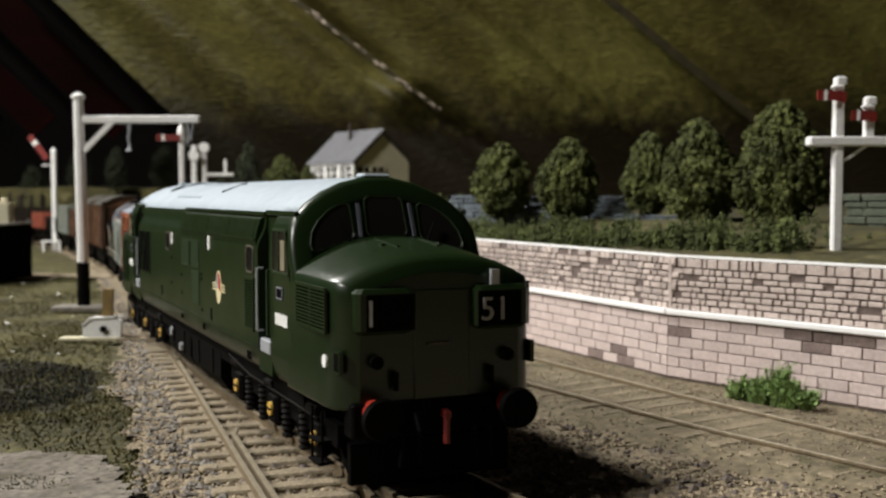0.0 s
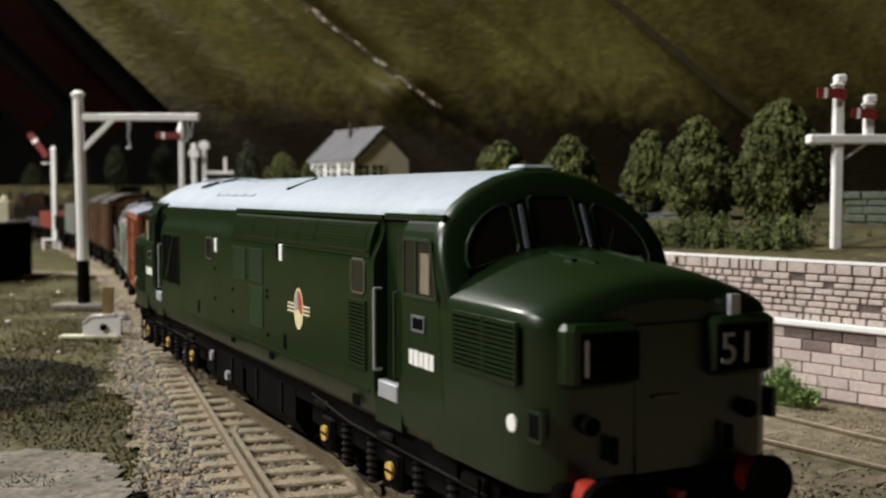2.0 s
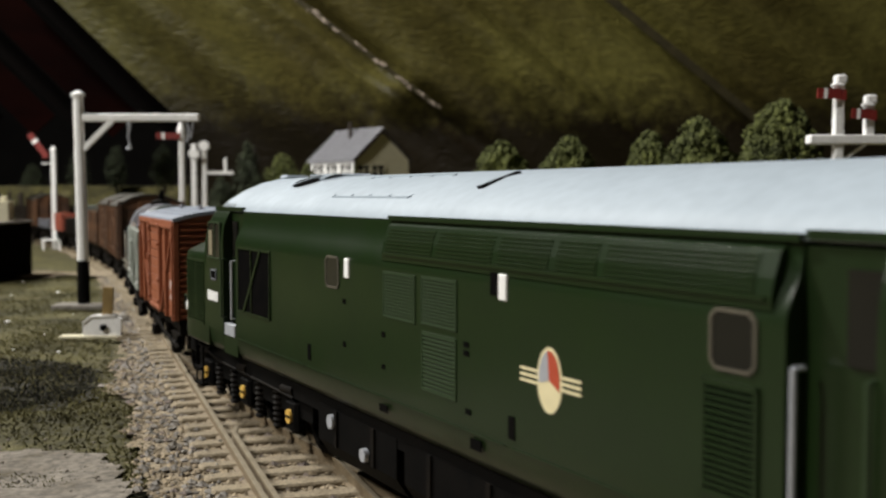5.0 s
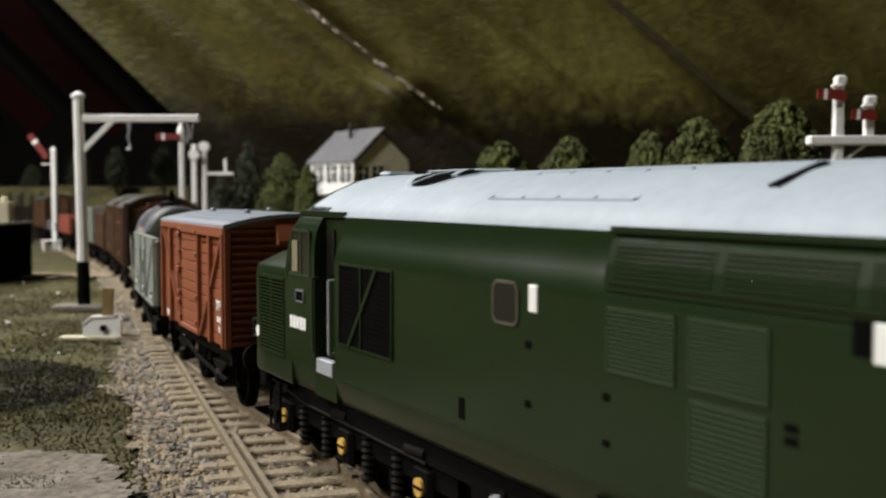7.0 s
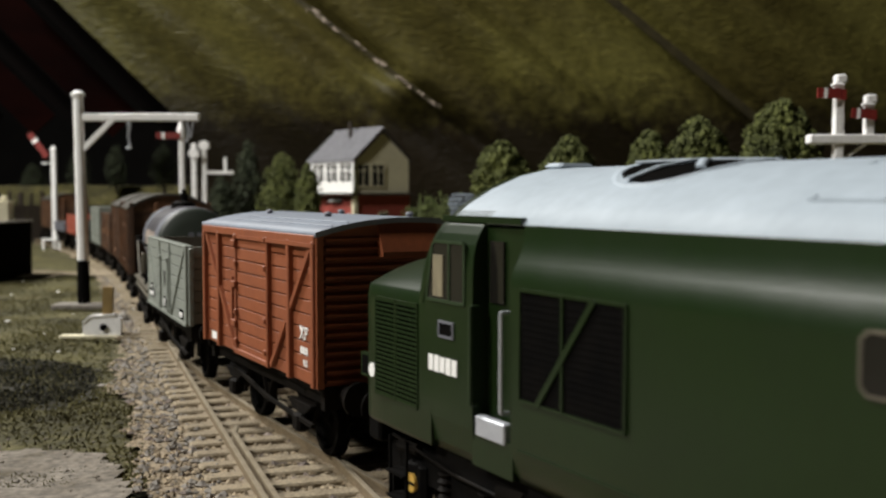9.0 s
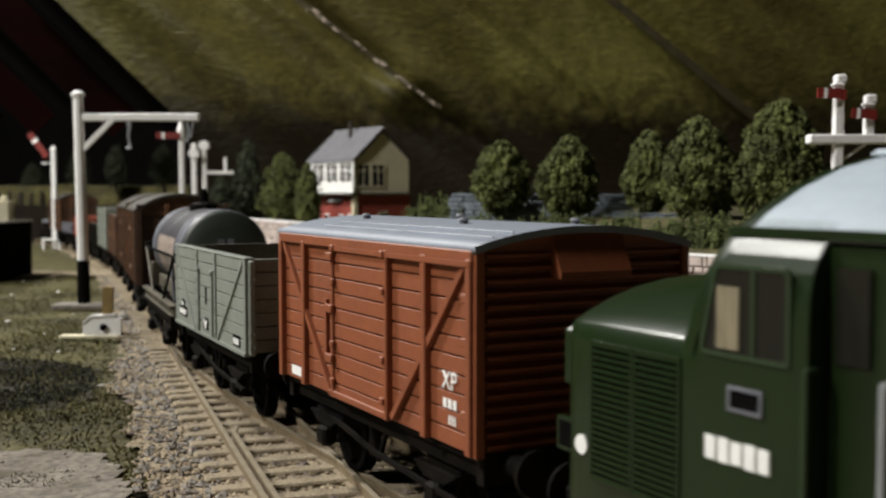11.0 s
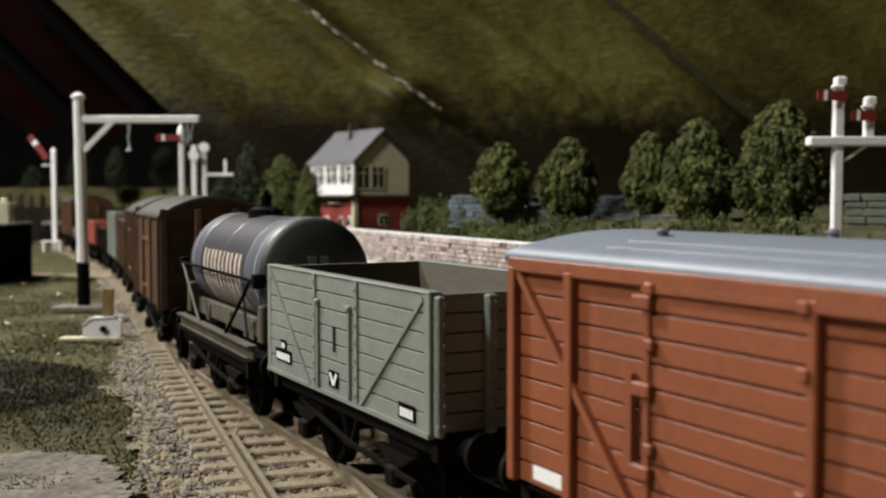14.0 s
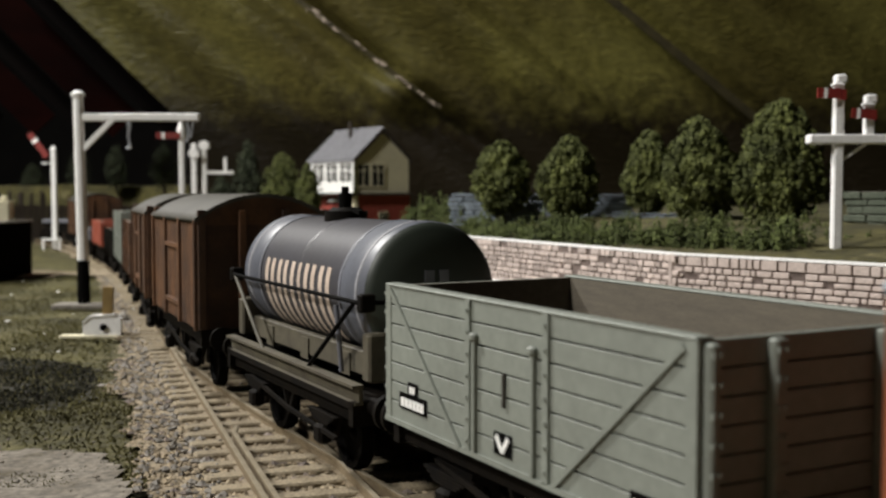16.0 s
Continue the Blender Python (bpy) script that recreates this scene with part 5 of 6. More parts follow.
# ---- wall of blocks and stones ----
WALL = [(-11.16, 56.0), (4.75, 22.45), (14.2, 11.3)]
wall = tagged(new("wall_stone"), "retaining wall of pale blocks under rough stone", "wall", kind="structure")
rndw = random.Random(3)
far_stones = Shape()
stones_left = 290
for (ax, ay), (bx, by) in (WALL[1:3], WALL[0:2]):
    d = Vector((bx - ax, by - ay, 0))
    L = d.length
    d.normalize()
    nrm = Vector((d.y, -d.x, 0))
    ang = math.degrees(math.atan2(d.y, d.x))
    at = spose(ax, ay, 0, 0, 0, ang)
    right_run = ax > 0
    core = Shape().box((L / 2, 0.2, 0.40), (L, 0.32, 1.34)).box((L / 2, 0.25, 1.68), (L, 0.3, 1.26))
    part("wall_core", core, JOINT, wall, "dark mortar joints", at)
    part("coping_strip", Shape().box((L / 2, 0.03, 1.155), (L - 0.02, 0.22, 0.11), bevel=0.015), COPING, wall, "white coping strip", at)
    part("coping_lip", Shape().box((L / 2, 0.035, 1.095), (L - 0.02, 0.16, 0.03)), BRICK, wall, "", at)
    part("wall_top_edge", Shape().box((L / 2, 0.24, 2.325), (L - 0.02, 0.36, 0.035)), COPING, wall, "pale cut top edge", at)
    # block courses
    rows, h = 6, 0.215
    x_from = 0.0 if right_run else 24.8
    x_to = min(L, 9.0) if right_run else L
    for r in range(rows):
        x = x_from - (0.31 if r % 2 else 0)
        while x < x_to:
            w = 0.62 + rndw.uniform(-0.03, 0.03)
            x0, x1 = max(x, x_from), min(x + w, x_to)
            if x1 - x0 > 0.1:
                dark = rndw.random() < 0.09
                z = -0.22 + h * (r + 0.5)
                part("block", Shape().box(((x0 + x1) / 2, 0.03 + rndw.uniform(-0.006, 0.006), z), (x1 - x0 - 0.022, 0.05, h - 0.022), bevel=0.008), BRICK_DARK if dark else BRICK, wall, "", at)
            x += w
    # rubble stones above
    z = 1.2
    row = 0
    while z < 2.29:
        h2 = rndw.uniform(0.115, 0.16)
        if z + h2 > 2.2:
            h2 = 2.31 - z
        x = 0.0
        while x < (min(L, 9.0) if right_run else L):
            w = rndw.uniform(0.12, 0.42)
            kind = rndw.random()
            mat_dark = kind < 0.07
            sx = w - 0.035
            box_at, size = (x + w / 2, 0.095 + rndw.uniform(-0.015, 0.012), z + h2 / 2), (sx, 0.06, h2 - rndw.uniform(0.024, 0.04))
            if stones_left > 0 and right_run and not mat_dark:
                part("stone", Shape().box(box_at, size, bevel=0.012), STONE, wall, "", at)
                stones_left -= 1
            elif not mat_dark:
                s0 = Shape().box(box_at, size, bevel=0.012)
                c, s = d.x, d.y
                far_stones.add([(ax + p[0] * c - p[1] * s, ay + p[0] * s + p[1] * c, p[2]) for p in s0.v], s0.f)
            x += w
        z += h2
        row += 1
    if right_run:
        part("wall_joint_post", Shape().box((0.02, 0.1, 1.75), (0.09, 0.12, 1.14), bevel=0.01), STONE, wall, "pale joint post", at)
tagged(part("rubble_stones", far_stones, STONE, wall), kind="stuff")


# ---- raised ground behind the wall ----
def wall_y(x):
    (x0, y0), (x1, y1), (x2, y2) = WALL
    return y0 + (y1 - y0) * (x - x0) / (x1 - x0) if x < x1 else y1 + (y2 - y1) * (x - x1) / (x2 - x1)


def upper(x, y):
    b = max(0.0, y - wall_y(x))
    return (2.12 if x > 1 else 2.12 - min(1.5, (1 - x) * 0.4)) + min(0.75, b * 0.09) * (1 if x > 1 else 0.2) + 0.08 * wob(x, y, 0.5, 6)


sheet("upper_bank", lambda x, y: (y - wall_y(x)) * (0.43 if x < 4.75 else 0.647) > 0.62, -14, 60, 6, 84, 0.6, upper, GRASS_GROUND, "overgrown raised bank behind the wall")


# ---- plants ----
def clumps(sh, rnd, c, rx, ry, rz, n, size, flat=0.0):
    """Many small leafy lumps over a rounded body with an uneven outline."""
    seed = rnd.uniform(0, 50)
    for _ in range(n):
        a, t = rnd.uniform(0, 6.283), rnd.uniform(-1, 1)
        q = math.sqrt(max(0, 1 - t * t))
        n0 = Vector((q * math.cos(a), q * math.sin(a), t))
        k = (0.82 + 0.24 * noise.noise(n0 * 2.2 + Vector((seed, 0, 0))) + 0.36 * noise.noise(Vector((n0.x * 6, n0.y * 6, n0.z * 3.2)) + Vector((0, seed, 0)))) * (1 - 0.25 * rnd.random() ** 3)
        taper = 1.0 - 0.34 * max(0, t) + 0.12 * max(0, -t)
        p = Vector((c[0] + n0.x * rx * k * taper, c[1] + n0.y * ry * k * taper, c[2] + n0.z * rz * min(1.02, k + 0.12)))
        r = size * rnd.uniform(0.5, 1.25)
        rot = Euler((rnd.uniform(0, 6), rnd.uniform(0, 6), rnd.uniform(0, 6))).to_matrix()
        v = [p + rot @ Vector(w) * r * rnd.uniform(0.7, 1.25) for w in ((1, 0, 0), (0, 0.8, 0), (-1, 0, 0), (0, -0.8, 0), (0, 0, 0.6), (0, 0, -0.6))]
        sh.add(v, [(0, 1, 4), (1, 2, 4), (2, 3, 4), (3, 0, 4), (1, 0, 5), (2, 1, 5), (3, 2, 5), (0, 3, 5)])
    return sh


def tree(x, y, z, w, h, label, seed, n=1500, leaf=LEAF):
    t = thing("tree", label, "tree", "model trees on the bank", spose(x, y, z))
    rnd = random.Random(seed)
    tr = Shape().rod((0, 0, -0.3), (0.02, 0.02, h * 0.35), 0.13, 8, 0.09).rod((0.02, 0.02, h * 0.35), (0, 0, h * 0.8), 0.09, 8, 0.03)
    part("trunk", tr, BARK, t, "dark trunk")
    for i in range(4):
        a = i * 1.6 + rnd.random()
        part("limb", Shape().rod((0, 0, h * (0.25 + 0.1 * i)), (0.3 * w * math.cos(a), 0.3 * w * math.sin(a), h * (0.42 + 0.1 * i)), 0.05, 6, 0.02), BARK, t)
    sh = Shape()
    clumps(sh, rnd, (0, 0, h * 0.49), w * 0.55, w * 0.55, h * 0.495, n, 0.085 * (0.7 + 0.12 * w))
    clumps(sh, rnd, (0, 0, h * 0.5), w * 0.4, w * 0.4, h * 0.4, n // 4, 0.22)
    tagged(part("crown", sh, leaf, t, "clumpy dark green foliage"), kind="stuff")
    return t


def at_px(px, D):
    return (px - 784) / 1887 * D


def z_px(py, D):
    return 3.617 + (343 - py) / 1887 * D


for i, (px, top, base, wpx, D) in enumerate(((887, 250, 380, 98, 33), (1006, 243, 388, 100, 32), (1148, 233, 378, 84, 32.5), (1236, 210, 396, 132, 30.5), (1380, 178, 405, 156, 29.5),
                                             (440, 250, 425, 62, 66), (500, 272, 425, 84, 62), (545, 290, 425, 50, 60), (393, 312, 425, 56, 64), (207, 258, 338, 42, 88), (292, 255, 338, 52, 84), (140, 262, 345, 40, 92), (60, 290, 350, 44, 100))):
    zb, zt = z_px(base, D), z_px(top, D)
    tree(at_px(px, D), D, zb, wpx / 1887 * D, zt - zb, "rounded dark green foam-foliage model tree" if px > 600 else "rounded green foliage tree behind the wall" if px > 350 else "small dark conical tree on the far bank", 20 + i, 5200 if px > 600 else 1800 if px > 350 else 700, LEAF if px > 480 else DARK_LEAF)


def hedge(px0, px1, D0, D1, top, label, seed, n, mat=BUSH_LEAF, base=None):
    h = thing("hedge", label, "hedge", "scrub along the wall")
    rnd = random.Random(seed)
    k = max(3, int((px1 - px0) / 26))
    for i in range(k):
        sh = Shape()
        f = (i + 0.5) / k
        D = D0 + (D1 - D0) * f
        px = px0 + (px1 - px0) * f + rnd.uniform(-8, 8)
        zt = z_px(top + rnd.uniform(-20, 26), D)
        zb = 2.05 if base is None else base
        hgt = (zt - zb)
        clumps(sh, rnd, (at_px(px, D), D + 1.05 + rnd.uniform(-0.2, 0.4), zb + hgt * 0.45), 0.42 + 0.12 * rnd.random(), 0.5, hgt * 0.58, int(n * 1.9) // k, 0.056)
        for _ in range(14):
            a = rnd.uniform(0, 6.28)
            clumps(sh, rnd, (at_px(px, D) + 0.45 * math.cos(a), D + 1.0 + 0.3 * math.sin(a), zb + hgt * rnd.uniform(0.5, 1.1)), 0.07, 0.07, 0.2, 14, 0.045)
        tagged(part("shrub", sh, mat, h, "rough green shrub"), kind="stuff")


hedge(716, 830, 37.5, 33.5, 366, "dense olive-green bushes behind the stone wall", 61, 1500)
hedge(820, 1010, 31.5, 27.0, 402, "low scrubby hedge on top of the stone wall", 62, 2200)
hedge(1010, 1230, 26.8, 23.6, 408, "low scrubby hedge on top of the wall", 63, 2400)
hedge(1230, 1450, 23.8, 21.3, 408, "ragged green hedge beside the signal post", 64, 2400)
hedge(880, 1460, 31.0, 26.0, 412, "darker scrub under the trees on the bank", 65, 2600, LEAF)
hedge(1180, 1460, 26.5, 24.5, 404, "dark scrub below the tall trees", 67, 2200, LEAF)
hedge(1500, 1568, 23.0, 21.5, 440, "thin brown-green scrub by the mossy wall", 66, 500)

tuft = thing("weed_clump", "bright green weed growing at the wall foot", "plant")
rnd = random.Random(8)
sh = Shape()
for px, py, r, hh in ((1310, 672, 0.32, 0.34), (1345, 668, 0.36, 0.4), (1380, 650, 0.3, 0.6), (1400, 668, 0.34, 0.42), (1430, 676, 0.2, 0.28)):
    D = 20.0 - (px - 1300) * 0.0065
    for _ in range(170):
        a = rnd.uniform(0, 6.283)
        x0, y0 = at_px(px, D) + r * 0.5 * math.cos(a) * rnd.random(), D - 0.1 + r * 0.5 * math.sin(a) * rnd.random()
        l = hh * rnd.uniform(0.5, 1.4)
        x1, y1 = x0 + rnd.uniform(-0.22, 0.22), y0 + rnd.uniform(-0.2, 0.15)
        zz = -0.26 + l
        sh.add([(x0 - 0.02, y0, -0.26), (x0 + 0.02, y0, -0.26), (x1, y1, zz)], [(0, 1, 2)])
        for _ in range(3):
            f = rnd.uniform(0.4, 1.0)
            p = Vector((x0 + (x1 - x0) * f, y0 + (y1 - y0) * f, -0.26 + l * f))
            q = [p + Vector((rnd.uniform(-1, 1), rnd.uniform(-1, 1), rnd.uniform(-1, 1))) * 0.06 for _ in range(3)]
            sh.add(q, [(0, 1, 2)])
tagged(part("leaves", sh, TUFT_LEAF, tuft), kind="stuff")
sh = Shape()
for _ in range(120):
    x0, y0 = 3.8 + rnd.uniform(-0.35, 0.5), 12.75 + rnd.uniform(-0.1, 0.12)
    sh.add([(x0 - 0.02, y0, -0.28), (x0 + 0.02, y0, -0.28), (x0 + rnd.uniform(-0.1, 0.1), y0 + rnd.uniform(-0.1, 0.1), -0.28 + rnd.uniform(0.05, 0.16))], [(0, 1, 2)])
low = thing("weed_clump", "low green weeds on the bare earth", "plant")
tagged(part("leaves", sh, TUFT_LEAF, low), kind="stuff")


# ---- slate terraces and the mossy wall ----
def stone_terrace(name, label, a, b, z0, z1, mat, sizes, seed, lean=0.0):
    t = thing(name, label, "wall", "terrace walls on the bank")
    a, b = Vector((*a, 0)), Vector((*b, 0))
    d = b - a
    L = d.length
    ang = math.degrees(math.atan2(d.y, d.x))
    t.matrix_basis = spose(a.x, a.y, 0, 0, 0, ang)
    part("core", Shape().box((L / 2, 0.25, (z0 + z1) / 2), (L, 0.3, z1 - z0 - 0.03)), STONE_DARK, t)
    rnd = random.Random(seed)
    z = z0
    while z < z1 - 0.03:
        h = min(z1 - z, rnd.uniform(*sizes[0]))
        x = -rnd.random() * 0.2
        while x < L:
            w = rnd.uniform(*sizes[1])
            part("stone", Shape().box((x + w / 2, 0.08 + rnd.uniform(-0.04, 0.03), z + h / 2), (w - 0.03, 0.12, h - 0.025), bevel=0.02), mat, t)
            x += w
        z += h


TH = ((0.1, 0.17), (0.35, 0.95))
for px0, px1, D, y0, y1, seed in ((800, 872, 35, 402, 343, 1), (862, 942, 33.5, 402, 364, 2), (930, 1000, 34.5, 400, 345, 3), (1000, 1110, 34, 402, 345, 4), (1085, 1190, 31.5, 410, 378, 5), (1190, 1290, 31, 408, 382, 6)):
    stone_terrace("slate_terrace", "blue-grey slate terrace wall on the bank", (at_px(px0, D), D), (at_px(px1, D), D - 0.6), z_px(y0, D), z_px(y1, D), SLATE_WALL, TH, seed)
stone_terrace("mossy_wall", "dark mossy rough-stone wall beside the signal", (at_px(1497, 26.5), 26.5), (at_px(1640, 25), 25), 1.9, z_px(340, 26), GREEN_STONE, ((0.16, 0.24), (0.35, 0.75)), 9)
stone_terrace("low_brick_wall", "low brown brick wall behind the scrub", (at_px(1512, 23.0), 23.0), (at_px(1620, 22), 22), 1.9, z_px(430, 22.5), STONE_DARK, ((0.09, 0.11), (0.2, 0.25)), 10)


# ---- signal box ----
def signal_box():
    b = thing("signal_box", "cream and white signal box on red brick, slate roof", "signal box")
    b.matrix_basis = spose(-5.3, 64.0, 0, 0, 0, math.degrees(math.atan2(0.57, 0.82)))
    # local: x along the gable, y along the front away from the viewer
    W, L, z0, zf, ze, za = 3.9, 5.4, 0.9, 3.5, 5.65, 7.45
    part("brick_base", Shape().box((W / 2, L / 2, (z0 + zf) / 2), (W, L, zf - z0)), BOX_BRICK, b, "red brick base")
    for i in range(22):
        part("brick_course", Shape().box((W / 2, L / 2, z0 + 0.06 + i * 0.117), (W + 0.03, L + 0.03, 0.085)), BOX_BRICK, b)
    part("corner_pilaster", Shape().box((0, 0, (z0 + zf) / 2), (0.28, 0.28, zf - z0)), BOX_CREAM, b)
    part("floor_band", Shape().box((W / 2 - 0.1, L / 2, zf + 0.03), (W + 0.9, L + 0.7, 0.14)), BARK, b, "dark walkway edge")
    part("upper_wall", Shape().box((W / 2 + 0.04, L / 2, (zf + ze) / 2 + 0.05), (W - 0.1, L - 0.1, ze - zf)), BOX_CREAM, b, "cream boarding")
    part("gable", Shape().prism([(0, ze), (W, ze), (W / 2, za - 0.12)], "y", 0.04, 0.14), BOX_CREAM, b, "cream gable")
    for s in (0, 1):
        xa, xb = (-0.16, W / 2) if s == 0 else (W + 0.16, W / 2)
        sl = (za - ze) / (W / 2)
        za0 = ze - 0.16 * sl
        sh = Shape().loft([[(xa, y, za0), (xb, y, za), (xb, y, za + 0.12), (xa, y, za0 + 0.12)] for y in (-0.16, L + 0.45)], smooth=False)
        rf = part("roof_slope", sh, BOX_SLATE, b, "grey slate slope")
        for i in range(12):
            f = i / 12
            part("slate_course", Shape().box((xa + (xb - xa) * (f + 0.04), L / 2 + 0.145, za0 + (za - za0) * (f + 0.04) + 0.13), (0.2, L + 0.58, 0.03)), BOX_SLATE, rf)
        part("bargeboard", Shape().bar((xa, -0.18, za0 + 0.0), (xb, -0.18, za + 0.0), 0.05, 0.2), BARK, b)
    part("ridge", Shape().bar((W / 2, -0.16, za + 0.13), (W / 2, L + 0.45, za + 0.13), 0.14), BOX_SLATE, b)
    part("stove_pipe", Shape().rod((W / 2 - 0.5, L * 0.55, za - 0.5), (W / 2 - 0.5, L * 0.55, za + 0.62), 0.12, 10), BARK, b)
    # front windows: three groups of sashes, white
    part("front_panel", Shape().box((-0.02, L / 2, zf + 0.42), (0.1, L - 0.1, 0.72)), BOX_WHITE, b, "white boarding")
    part("front_head", Shape().box((-0.02, L / 2, ze - 0.12), (0.1, L - 0.1, 0.3)), BOX_WHITE, b)
    for i in range(4):
        y = 0.1 + i * (L - 0.2) / 3
        part("mullion", Shape().box((-0.02, y, (zf + ze) / 2 + 0.1), (0.12, 0.34, ze - zf - 0.2)), BOX_WHITE, b)
    for g in range(3):
        yc = 0.1 + (g + 0.5) * (L - 0.2) / 3
        w = part("window", Shape().box((-0.03, yc, (zf + ze) / 2 + 0.17), (0.12, 0.12, 1.3)).box((-0.03, yc, 4.95), (0.1, 1.45, 0.06)), BOX_WHITE, b, "white sash window")
        for k in (-1, 1):
            part("pane", Shape().box((0.0, yc + k * 0.36, (zf + ze) / 2 + 0.17), (0.06, 0.62, 1.22)), GLASS_DARK, w)
            part("glazing_bar", Shape().box((-0.04, yc + k * 0.36, (zf + ze) / 2 + 0.17), (0.05, 0.05, 1.22)), BOX_WHITE, w)
    # gable windows
    for k in range(2):
        xc = 0.62 + k * 1.02
        w = part("window", Shape().box((xc, 0.02, 3.98), (0.95, 0.1, 0.08)).box((xc, 0.02, 5.35), (0.95, 0.1, 0.08)).box((xc - 0.45, 0.02, 4.66), (0.08, 0.1, 1.4)).box((xc + 0.45, 0.02, 4.66), (0.08, 0.1, 1.4)), BOX_CREAM, b, "cream window frame")
        part("pane", Shape().box((xc, 0.04, 4.66), (0.82, 0.08, 1.3)), GLASS_DARK, w)
        for q in ((xc, 4.66, 0.05, 1.3), (xc, 4.95, 0.82, 0.05)):
            part("glazing_bar", Shape().box((q[0], 0.0, q[1]), (q[2], 0.06, q[3])), BOX_CREAM, w)
    part("corner_board", Shape().box((0.0, 0.0, (zf + ze) / 2), (0.16, 0.16, ze - zf)), LEAF, b, "green corner board")
    # base windows and the nameboard
    for i, y in enumerate((0.6, 1.6, 3.4, 4.5)):
        w = part("base_window", Shape().box((-0.02, y, 2.0), (0.08, 0.5, 0.6)), BOX_WHITE, b)
        part("pane", Shape().box((-0.05, y, 2.0), (0.06, 0.36, 0.44)), GLASS_DARK, w)
    w = part("base_window", Shape().box((2.0, -0.02, 2.1), (0.7, 0.08, 0.75)), BOX_CREAM, b)
    part("pane", Shape().box((2.0, -0.05, 2.1), (0.56, 0.06, 0.6)), GLASS_DARK, w)
    part("glazing_bar", Shape().box((2.0, -0.09, 2.1), (0.05, 0.05, 0.6)), BOX_CREAM, w)
    nb = part("nameboard", Shape().box((-0.04, 2.4, 3.12), (0.08, 1.9, 0.26)), GLASS_DARK, b, "dark nameboard")
    part("name_bar", Shape().box((-0.09, 2.4, 3.12), (0.03, 1.5, 0.1)), WHITE, nb)


signal_box()


# ---- loading gauge, signals and point lever ----
def loading_gauge():
    g = thing("loading_gauge", "white timber loading gauge with a black-painted foot", "loading gauge", "", spose(-11.88, 35.06, 0))
    part("base_slab", Shape().box((-0.05, -0.05, -0.12), (1.7, 0.9, 0.2), bevel=0.04), CONCRETE, g, "pale concrete slab")
    part("post_foot", Shape().rod((0.03, 0, -0.1), (0.02, 0, 1.4), 0.205, 14, 0.2), BLACK, g, "black-painted post foot")
    part("post", Shape().rod((0.02, 0, 1.4), (-0.05, 0, 6.8), 0.182, 14, 0.165), POST_WHITE, g, "white round post")
    part("post_cap", Shape().rod((-0.05, 0, 6.76), (-0.05, 0, 6.86), 0.22, 14).rod((-0.05, 0, 6.86), (-0.05, 0, 6.95), 0.22, 14, 0.08), POST_WHITE, g)
    part("arm", Shape().box((1.93, 0, 6.08), (3.95, 0.2, 0.25), bevel=0.03), POST_WHITE, g, "white timber arm")
    part("brace", Shape().bar((0.1, 0, 5.05), (1.05, 0, 6.0), 0.16, 0.16), POST_WHITE, g)
    h = Shape().rod((1.6, 0, 5.98), (1.62, 0, 5.75), 0.07, 8).rod((1.62, 0, 5.75), (1.56, 0, 5.45), 0.04, 6).rod((1.56, 0, 5.45), (1.63, 0, 5.2), 0.035, 6).rod((1.63, 0, 5.2), (1.5, 0, 5.05), 0.04, 6).rod((1.5, 0, 5.05), (1.68, 0, 5.1), 0.04, 6)
    part("chain_hook", h, SILVER, g, "grey chain and hook")
    h = Shape().rod((3.5, 0, 5.98), (3.55, 0, 5.6), 0.04, 6).rod((3.55, 0, 5.6), (3.5, 0, 5.25), 0.035, 6).rod((3.7, 0, 5.98), (3.62, 0, 5.4), 0.03, 6)
    part("chain", h, SILVER, g)


loading_gauge()


def arm(parent, x, y, z, length, ang, w=0.34):
    """A red semaphore arm with a white stripe, turned about its pivot."""
    q = Euler((0, radians(ang), 0)).to_matrix()
    sh = Shape().box(q @ Vector((-length / 2, 0, 0)) + Vector((x, y, z)), (length, 0.06, w), q)
    a = part("signal_arm", sh, SIGNAL_RED, parent, "red arm with white stripe")
    part("arm_stripe", Shape().box(q @ Vector((-length * 0.66, 0, 0)) + Vector((x, y, z)), (length * 0.16, 0.075, w + 0.006), q), POST_WHITE, a)
    part("spectacle", Shape().box(q @ Vector((0.06, 0, -0.02)) + Vector((x, y, z)), (0.5 * w, 0.07, w * 1.05), q), SIGNAL_RED, a)
    return a


s1 = thing("semaphore_signal", "white post signal with its red arm lowered", "signal", "semaphore signals", spose(-26.1, 71.7, 0))
part("post", Shape().box((0, 0, 3.2), (0.31, 0.31, 6.7), bevel=0.04), POST_WHITE, s1)
part("finial", Shape().rod((0, 0, 6.5), (0, 0, 6.75), 0.22, 10, 0.1), POST_WHITE, s1)
arm(s1, -0.45, -0.25, 6.15, 1.75, 53, 0.4)
part("lamp_bracket", Shape().box((-0.4, 0, 5.6), (0.8, 0.1, 0.1)), POST_WHITE, s1)
part("foot_frame", Shape().box((-0.15, -0.3, 0.5), (1.3, 0.12, 0.12)).box((-0.7, -0.3, 0.15), (0.12, 0.12, 0.7)).box((0.4, -0.3, 0.15), (0.12, 0.12, 0.7)), POST_WHITE, s1)
s2 = thing("semaphore_signal", "white post signal with level red arm", "signal", "semaphore signals", spose(-11.97, 49, 0))
part("post", Shape().box((0, 0, 3.0), (0.24, 0.24, 6.3), bevel=0.03), POST_WHITE, s2)
part("finial", Shape().rod((0, 0, 6.1), (0, 0, 6.5), 0.2, 10).rod((0, 0, 6.5), (0, 0, 6.85), 0.2, 10, 0.1), POST_WHITE, s2)
